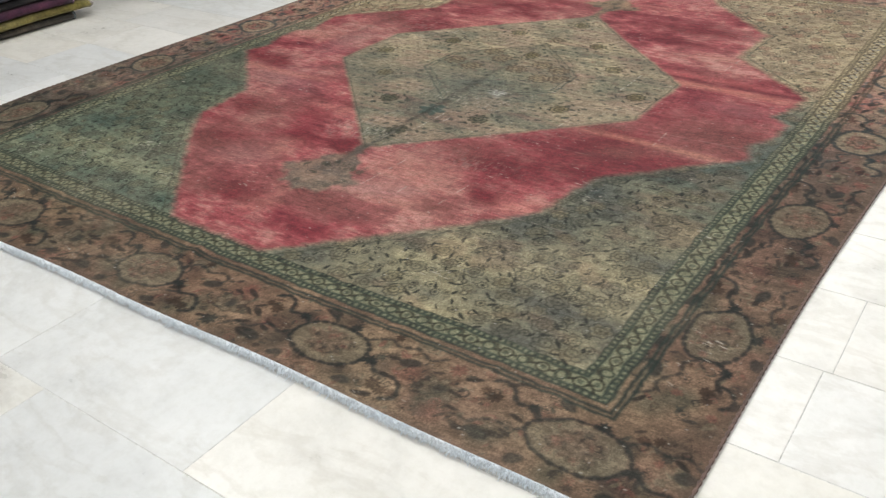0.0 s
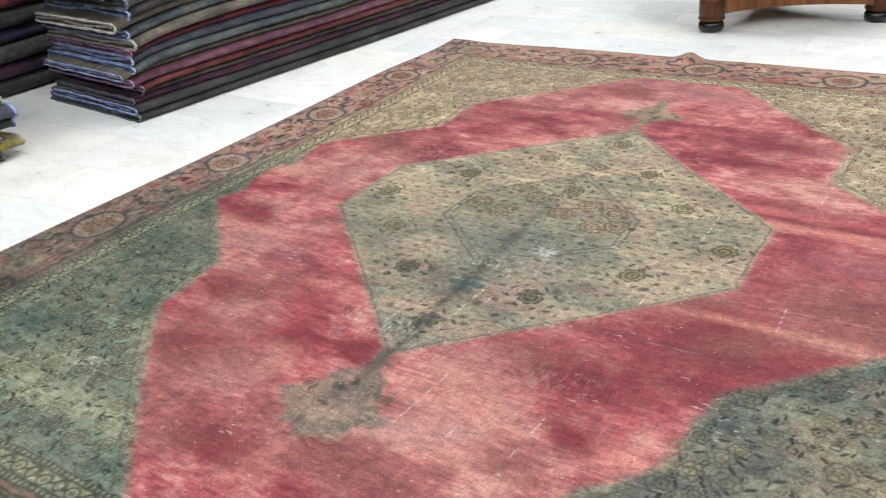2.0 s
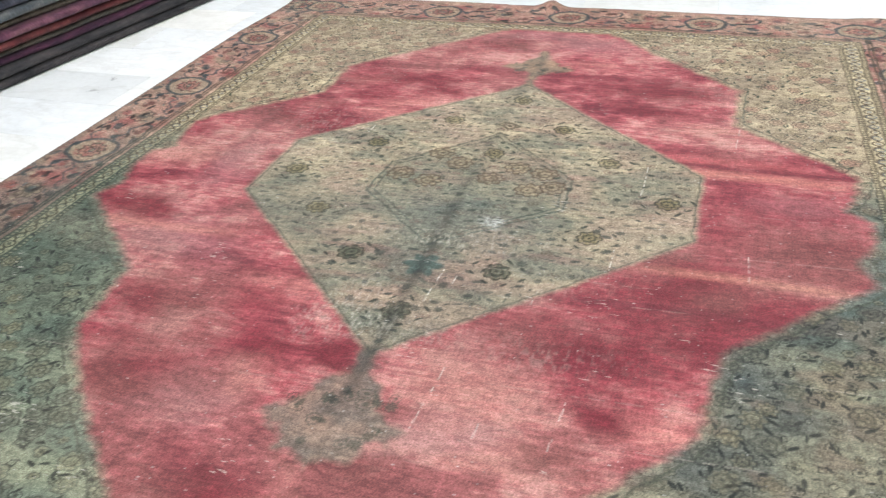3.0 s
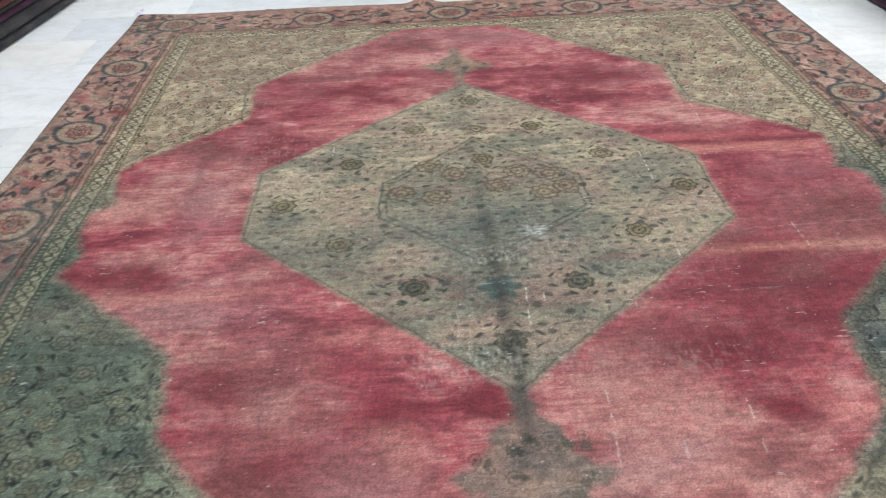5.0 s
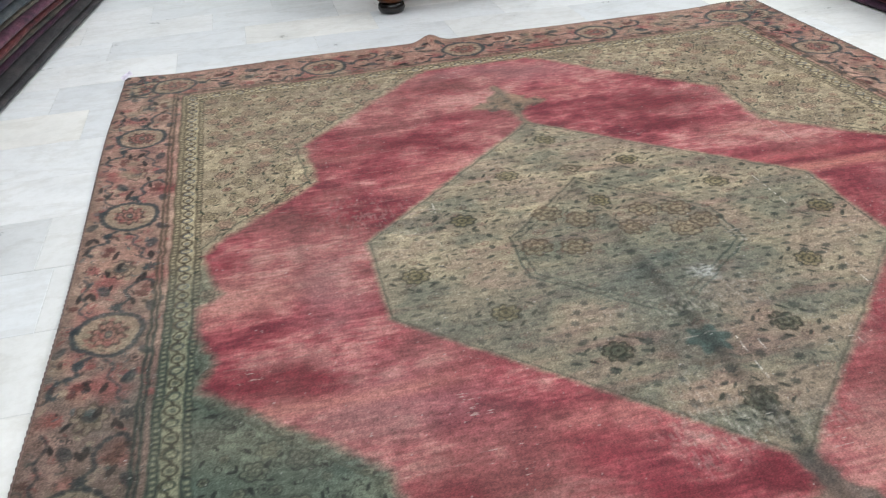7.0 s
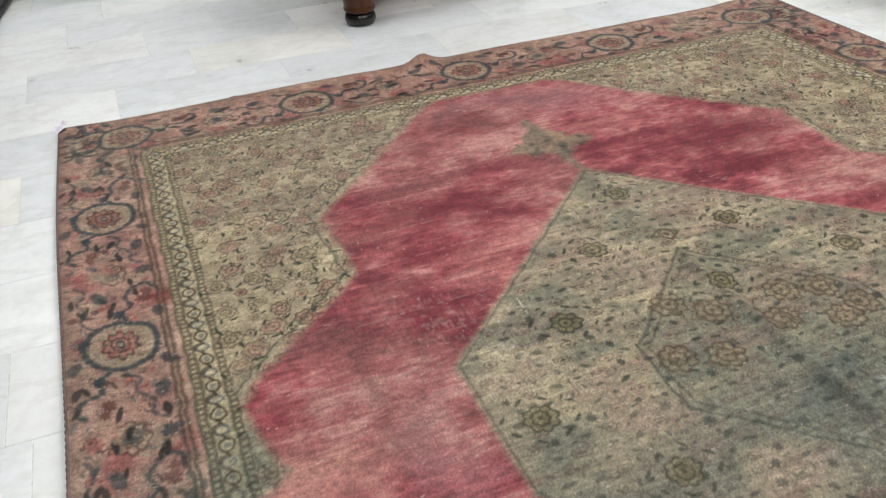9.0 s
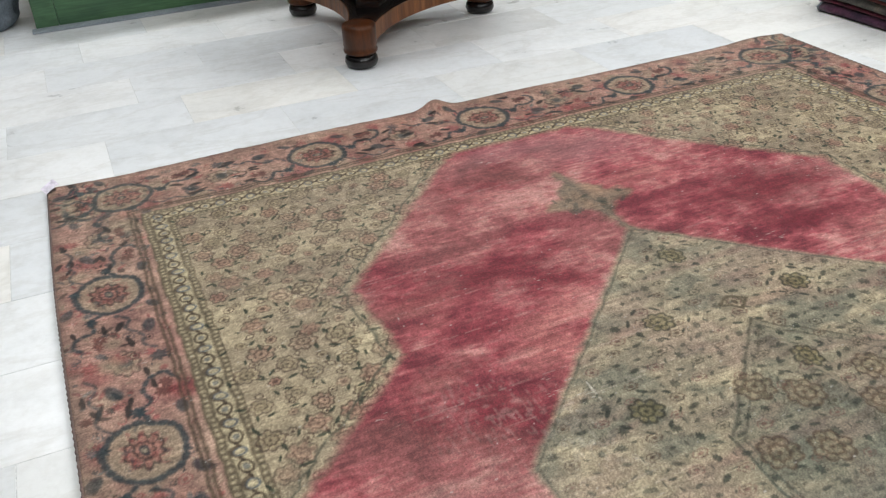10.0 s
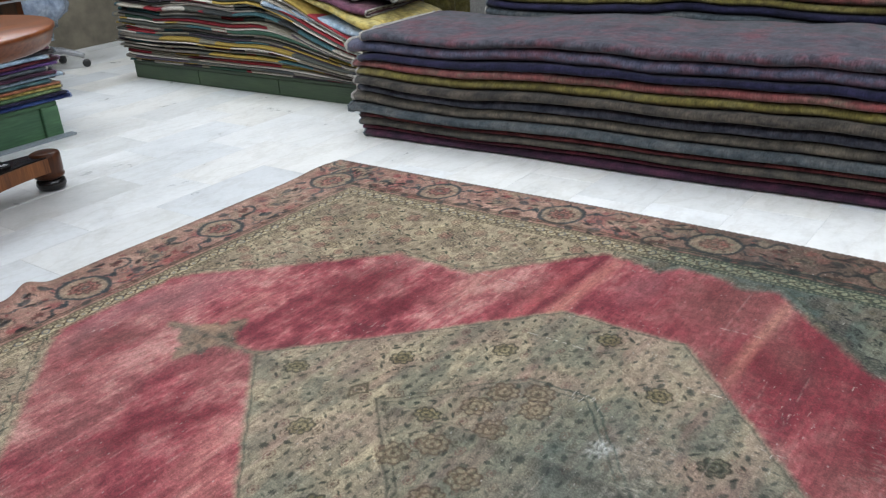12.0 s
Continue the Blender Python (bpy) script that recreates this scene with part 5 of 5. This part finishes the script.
# loose pieces sliding down the open end of the patchwork heap
slide = random.Random(5)
for colour, sx, sy, sz, tilt, twist, long, thick in (("ice", 2.27, 2.20, 0.335, 13, 3, 0.95, 0.036), ("gold", 2.25, 2.32, 0.415, 17, -4, 0.85, 0.042), ("rosewood", 2.30, 2.40, 0.50, 15, 5, 0.9, 0.036), ("leaf", 2.34, 2.52, 0.575, 12, -2, 0.8, 0.034), ("navy", 2.42, 2.3, 0.56, 14, 8, 0.7, 0.05)):
    under = 0.008 * wave(slide, 30, 3)
    piece = folded_rug(under, under + thick * (1 + 0.3 * wave(slide, 30, 3)), 0.02 * wave(slide, 30, 3), 0.6, long, WOOLS[colour], EDGES["cream"], slide)
    piece.matrix_world = pose(sx, sy, sz, tilt, 0, twist)
    tagged(piece, f"{WORD[colour]} folded rug sliding off the patchwork heap", "rug", "loose rugs on the heap")

# ---- pedestal table ----
FEET = [(-0.172, 2.405), (0.557, 2.825), (-0.171, 3.235)]
TX, TY = sum(f[0] for f in FEET) / 3, sum(f[1] for f in FEET) / 3
table = tagged(base("pedestal_table", TX, TY), "round polished mahogany pedestal table on three bun feet", "table")
ANG = [math.atan2(fy - TY, fx - TX) for fx, fy in FEET]
RADIUS = sum(math.hypot(fx - TX, fy - TY) for fx, fy in FEET) / 3


def tri_outline(radius, waist, tip, steps=14):
    """A triangle with blunt corners and hollow curved sides."""
    pts = []
    for k in range(3):
        a0, a1 = ANG[k], ANG[k] + 2 * math.pi / 3
        mid = (a0 + a1) / 2
        p = (radius * math.cos(a0) - tip * math.sin(a0), radius * math.sin(a0) + tip * math.cos(a0))
        q = (radius * math.cos(a1) + tip * math.sin(a1), radius * math.sin(a1) - tip * math.cos(a1))
        pull = [2 * waist * f(mid) - (p[i] + q[i]) / 2 for i, f in enumerate((math.cos, math.sin))]
        for s in range(steps + 1):
            t = s / steps
            pts.append(tuple((1 - t) ** 2 * p[i] + 2 * t * (1 - t) * pull[i] + t * t * q[i] for i in (0, 1)))
    return pts


def prism(outlines):
    """A closed solid through outlines (points, height), bottom to top."""
    bm = bmesh.new()
    rings = [[bm.verts.new((x, y, z)) for x, y in pts] for pts, z in outlines]
    for low_ring, high_ring in zip(rings, rings[1:]):
        m = len(low_ring)
        for i in range(m):
            bm.faces.new((low_ring[i], low_ring[(i + 1) % m], high_ring[(i + 1) % m], high_ring[i]))
    bm.faces.new(rings[0][::-1])
    bm.faces.new(rings[-1])
    return bm


def scaled(pts, f):
    return [(x * f, y * f) for x, y in pts]


plinth = tri_outline(RADIUS, 0.19, 0.056, 18)
part("plinth", prism([(plinth, 0.092), (plinth, 0.158)]), INLAY, table, "concave three-armed plinth with striped veneer", smooth=False)
part("plinth_top", prism([(scaled(plinth, 0.975), 0.1585), (scaled(plinth, 0.96), 0.164)]), EBONY, table, "black ebonised plinth top", smooth=False)
step = tri_outline(0.30, 0.135, 0.05, 12)
part("column_step", prism([(step, 0.1645), (step, 0.180), (scaled(step, 0.93), 0.186), (scaled(step, 0.90), 0.194)]), EBONY, table, "black stepped moulding under the column", smooth=False)
for fx, fy in FEET:
    dx, dy = fx - TX, fy - TY
    foot = part("foot", lathe([(0.058, 0.056), (0.066, 0.062), (0.068, 0.072), (0.061, 0.080), (0.066, 0.088), (0.067, 0.158), (0.063, 0.170), (0.050, 0.175)], 28, dx, dy), WALNUT, table)
    part("bun", lathe([(0.040, 0.0), (0.058, 0.006), (0.066, 0.024), (0.063, 0.042), (0.052, 0.055)], 28, dx, dy), EBONY, foot, "black turned bun foot")


def column_outline(r, cut):
    pts = []
    for k in range(3):
        a = ANG[k]
        for off in (-cut, cut):
            pts.append((r * math.cos(a + off), r * math.sin(a + off)))
    return pts


levels = [(0.240, 0.14, 0.1945), (0.236, 0.15, 0.202), (0.205, 0.19, 0.222), (0.172, 0.26, 0.262), (0.146, 0.32, 0.34), (0.128, 0.38, 0.45), (0.120, 0.42, 0.57), (0.128, 0.42, 0.64), (0.16, 0.42, 0.672)]
part("column", prism([(column_outline(r, c), z) for r, c, z in levels]), WALNUT, table, "tapered three-sided walnut column", smooth=False)
for k in range(3):
    a = ANG[k] + math.pi / 3
    inset = []
    for r, c, z in levels[2:7]:
        flat = r * math.cos(math.pi / 3 - c)
        half = r * math.sin(math.pi / 3 - c) * 0.55
        inset.append((flat, half, z))
    for name, wide, proud, trim, mat, label in (("inlay_line", 1.16, 0.0015, 0.012, BRASS, "thin gold inlay line"), ("inlay_panel", 1.0, 0.003, 0.0, EBONY, "black inlaid panel")):
        bm = bmesh.new()
        rows = []
        for n, (flat, half, z) in enumerate(inset):
            z += trim * (-1 if n == 0 else 1 if n == len(inset) - 1 else 0)
            row = []
            for off, push in ((-half * wide, -0.004), (-half * wide * 0.97, proud), (half * wide * 0.97, proud), (half * wide, -0.004)):
                d = flat + push
                row.append(bm.verts.new((d * math.cos(a) - off * math.sin(a), d * math.sin(a) + off * math.cos(a), z)))
            rows.append(row)
        for lo, hi in zip(rows, rows[1:]):
            for i in range(3):
                bm.faces.new((lo[i], lo[i + 1], hi[i + 1], hi[i]))
        bm.faces.new(rows[0][::-1]), bm.faces.new(rows[-1])
        part(name, bm, mat, table, label, smooth=False)
part("table_top", lathe([(0.30, 0.672), (0.555, 0.676), (0.572, 0.684), (0.578, 0.70), (0.592, 0.735), (0.600, 0.745), (0.600, 0.754), (0.594, 0.760)], 72), TOPWOOD, table, "round moulded mahogany top")

def loose_sheet(name, x, y, z, turn, sx, sy, thick, mat, label, category):
    bm = box(bmesh.new(), -sx / 2, -sy / 2, 0.0, sx / 2, sy / 2, thick, 0.0006)
    ob = tagged(part(name, bm, mat, None, smooth=False), label, category)
    ob.matrix_world = pose(x, y, z, 0, 0, turn)
    return ob


# papers left on the round top
loose_sheet("booklet", 0.02, 2.80, 0.7605, 24, 0.30, 0.21, 0.008, EBONY, "dark thin booklet lying on the polished table", "booklet")
loose_sheet("paper_sheet", 0.10, 2.60, 0.7605, 12, 0.21, 0.148, 0.0016, PAPER, "loose white paper sheet on the polished table", "paper")

# ---- desk, chair, wrapped goods and cloth at the back ----
desk = tagged(base("desk", 0.35, 4.55), "plain polished wooden desk behind the piled rugs", "desk")
part("desk_top", box(bmesh.new(), 0, 0, 0.66, 1.32, 0.62, 0.78, 0.012), TOPWOOD, desk, smooth=False)
# pale strip added as the highlight along the lower front edge
part("metal_strip", box(bmesh.new(), 0.01, -0.004, 0.648, 1.31, 0.61, 0.659), METAL, desk, "pale strip standing in for the edge highlight", smooth=False)
for px in (0.06, 1.16):
    part("side_panel", box(bmesh.new(), px, 0.06, 0.0, px + 0.04, 0.56, 0.647), WALNUT, desk, smooth=False)

chair = tagged(base("office_chair", 2.12, 5.62), "office chair on a grey five-star base, wrapped in plastic", "chair")
for k in range(5):
    a = radians(-38 + 72 * k)
    c, s = math.cos(a), math.sin(a)
    arm = part("leg", tube(bmesh.new(), [(0.03 * c, 0.03 * s, 0.15), (0.15 * c, 0.15 * s, 0.145), (0.27 * c, 0.27 * s, 0.105), (0.31 * c, 0.31 * s, 0.085)], lambda t: 0.030 - 0.012 * t, 10), METAL, chair)
    wheel = lathe([(0.012, -0.022), (0.028, -0.02), (0.031, -0.006), (0.031, 0.006), (0.028, 0.02), (0.012, 0.022)], 20)
    bmesh.ops.transform(wheel, matrix=pose(0.315 * c, 0.315 * s, 0.031, 90, 0, math.degrees(a)), verts=wheel.verts)
    part("castor", wheel, BLACKPLASTIC, arm, "black twin-wheel castor")
part("gas_column", lathe([(0.035, 0.12), (0.035, 0.26), (0.02, 0.262), (0.02, 0.40)], 18), METAL, chair)
bm = bmesh.new()
bmesh.ops.create_icosphere(bm, subdivisions=4, radius=1.0)
for v in bm.verts:
    n = noise.noise(v.co * 2.2) * 0.16 + noise.noise(v.co * 6) * 0.06
    v.co = Vector((v.co.x * 0.27, v.co.y * 0.27, 0.52 + v.co.z * 0.24)) * 1.0 + Vector((v.co.x, v.co.y, v.co.z)) * n * 0.3
part("plastic_cover", bm, WRAP, chair, "crumpled bluish clear plastic cover")

bm = bmesh.new()
bmesh.ops.create_icosphere(bm, subdivisions=5, radius=1.0)
for v in bm.verts:
    p = v.co.copy()
    n = 0.30 * abs(noise.noise(Vector((p.x * 3.5, p.y * 3.5, p.z * 0.8)))) + 0.05 * noise.noise(p * 9)
    v.co = Vector((p.x * (0.19 - 0.08 * p.z), p.y * (0.20 - 0.06 * p.z), 0)) * (1 + 0.7 * n)
    v.co.z = max(0.0, 0.24 + 0.30 * p.z + 0.03 * n)
cloth = part("cloth_bundle", bm, GREYCLOTH)
cloth.matrix_world = pose(-1.60, 3.86, 0)
tagged(cloth, "crumpled grey-blue cloth bundle beside the green platform", "bundle")

bm = bmesh.new()
tube(bm, [(2.35, 6.26, 1.6), (2.36, 6.26, 0.7), (2.38, 6.25, 0.42), (2.34, 6.24, 0.28), (2.2, 6.2, 0.16), (1.9, 6.15, 0.09), (1.5, 6.1, 0.05), (1.1, 6.1, 0.03)], 0.028, 12)
pipe = tagged(part("conduit", bm, CONDUIT), "grey bent conduit running down the plaster wall", "pipe")

drape = bmesh.new()
cols = []
for i in range(60):
    t = i / 59
    x, fold_x = 2.75 + 1.0 * t, 0.05 * math.sin(t * 38) + 0.02 * math.sin(t * 91)
    cols.append([drape.verts.new((x, 2.75 + fold_x + side * 0.006, z)) for side in (-1, 1) for z in (0.0, 1.5)])
for a, b in zip(cols, cols[1:]):
    drape.faces.new((a[0], b[0], b[1], a[1])), drape.faces.new((b[2], a[2], a[3], b[3]))
    drape.faces.new((a[1], b[1], b[3], a[3])), drape.faces.new((b[0], a[0], a[2], b[2]))
drape.faces.new((cols[0][0], cols[0][1], cols[0][3], cols[0][2])), drape.faces.new((cols[-1][1], cols[-1][0], cols[-1][2], cols[-1][3]))
tagged(part("hanging_rug", drape, WOOLS["olive"]), "dark olive rug hanging upright behind the stacks", "rug")

# ---- ceiling light panels ----
GLOW, nodes, links, shader = material("light_panel", 0.5)
shader.inputs["Emission Color"].default_value, shader.inputs["Emission Strength"].default_value = (1, 0.985, 0.96, 1), 4.0
first = None
for lx, ly in LAMPS:
    if first is None:
        first = tagged(base("ceiling_light", lx, ly, 2.95), "flat white ceiling light panel", "lamp", "ceiling light panels")
        part("frame", box(bmesh.new(), -0.62, -0.32, -0.012, 0.62, 0.32, -0.001, 0.002), METAL, first, smooth=False)
        part("diffuser", box(bmesh.new(), -0.59, -0.29, -0.016, 0.59, 0.29, -0.0125), GLOW, first, smooth=False)
    else:
        copy_thing(first, pose(lx, ly, 2.95))

# ---- marble tiles ----
TILE_X, TILE_Y, JOINT = 0.605, 0.30, 0.0020


def tile_mesh(sx, sy):
    bm = box(bmesh.new(), 0, 0, -0.012, sx - JOINT, sy - JOINT, 0.0)
    top_edges = [e for e in bm.edges if all(v.co.z > -0.001 for v in e.verts)]
    bmesh.ops.bevel(bm, geom=top_edges, offset=0.0006, segments=1, affect="EDGES")
    return bm


tile = bpy.data.meshes.new("tile")
bm = tile_mesh(TILE_X, TILE_Y)
bm.to_mesh(tile)
bm.free()
tile.materials.append(MARBLE)
far_bm = []
laid = random.Random(9)
row = 0
for j in range(-18, 21):
    y = 0.354 + j * TILE_Y
    if y + TILE_Y > Y1 or y < Y0:
        continue
    shift = {-8: 0.0, -6: 0.278, -5: 0.295, -1: 0.38}.get(j, laid.choice((0.03, 0.33, 0.18, 0.48)))
    for i in range(-8, 9):
        x = shift + i * TILE_X
        if x < X0 or x + TILE_X > X1:
            continue
        seen = -2.3 < x + 0.3 < 2.5 and -2.4 < y < 5.2 and not (RX0 + 0.1 < x and x + TILE_X < RX1 - 0.1 and RY0 + 0.1 < y and y + TILE_Y < RY1 - 0.1)
        if seen:
            ob = new("tile", tile)
            ob.parent = floor
            ob.location = (x, y, laid.uniform(-0.0006, 0.0))
        else:
            far_bm.append((x, y))
verts, faces = [], []
for x, y in far_bm:
    n = len(verts)
    verts += [(x, y, 0), (x + TILE_X - JOINT, y, 0), (x + TILE_X - JOINT, y + TILE_Y - JOINT, 0), (x, y + TILE_Y - JOINT, 0)]
    verts += [(a, b, -0.01) for a, b, _ in verts[n:n + 4]]
    faces += [(n, n + 1, n + 2, n + 3), (n + 4, n + 5, n + 1, n), (n + 5, n + 6, n + 2, n + 1), (n + 6, n + 7, n + 3, n + 2), (n + 7, n + 4, n, n + 3)]
mesh = bpy.data.meshes.new("outer_tiles")
mesh.from_pydata(verts, [], faces)
mesh.materials.append(MARBLE)
rest = new("outer_tiles", mesh)
rest.parent = floor
tagged(rest, kind="stuff")
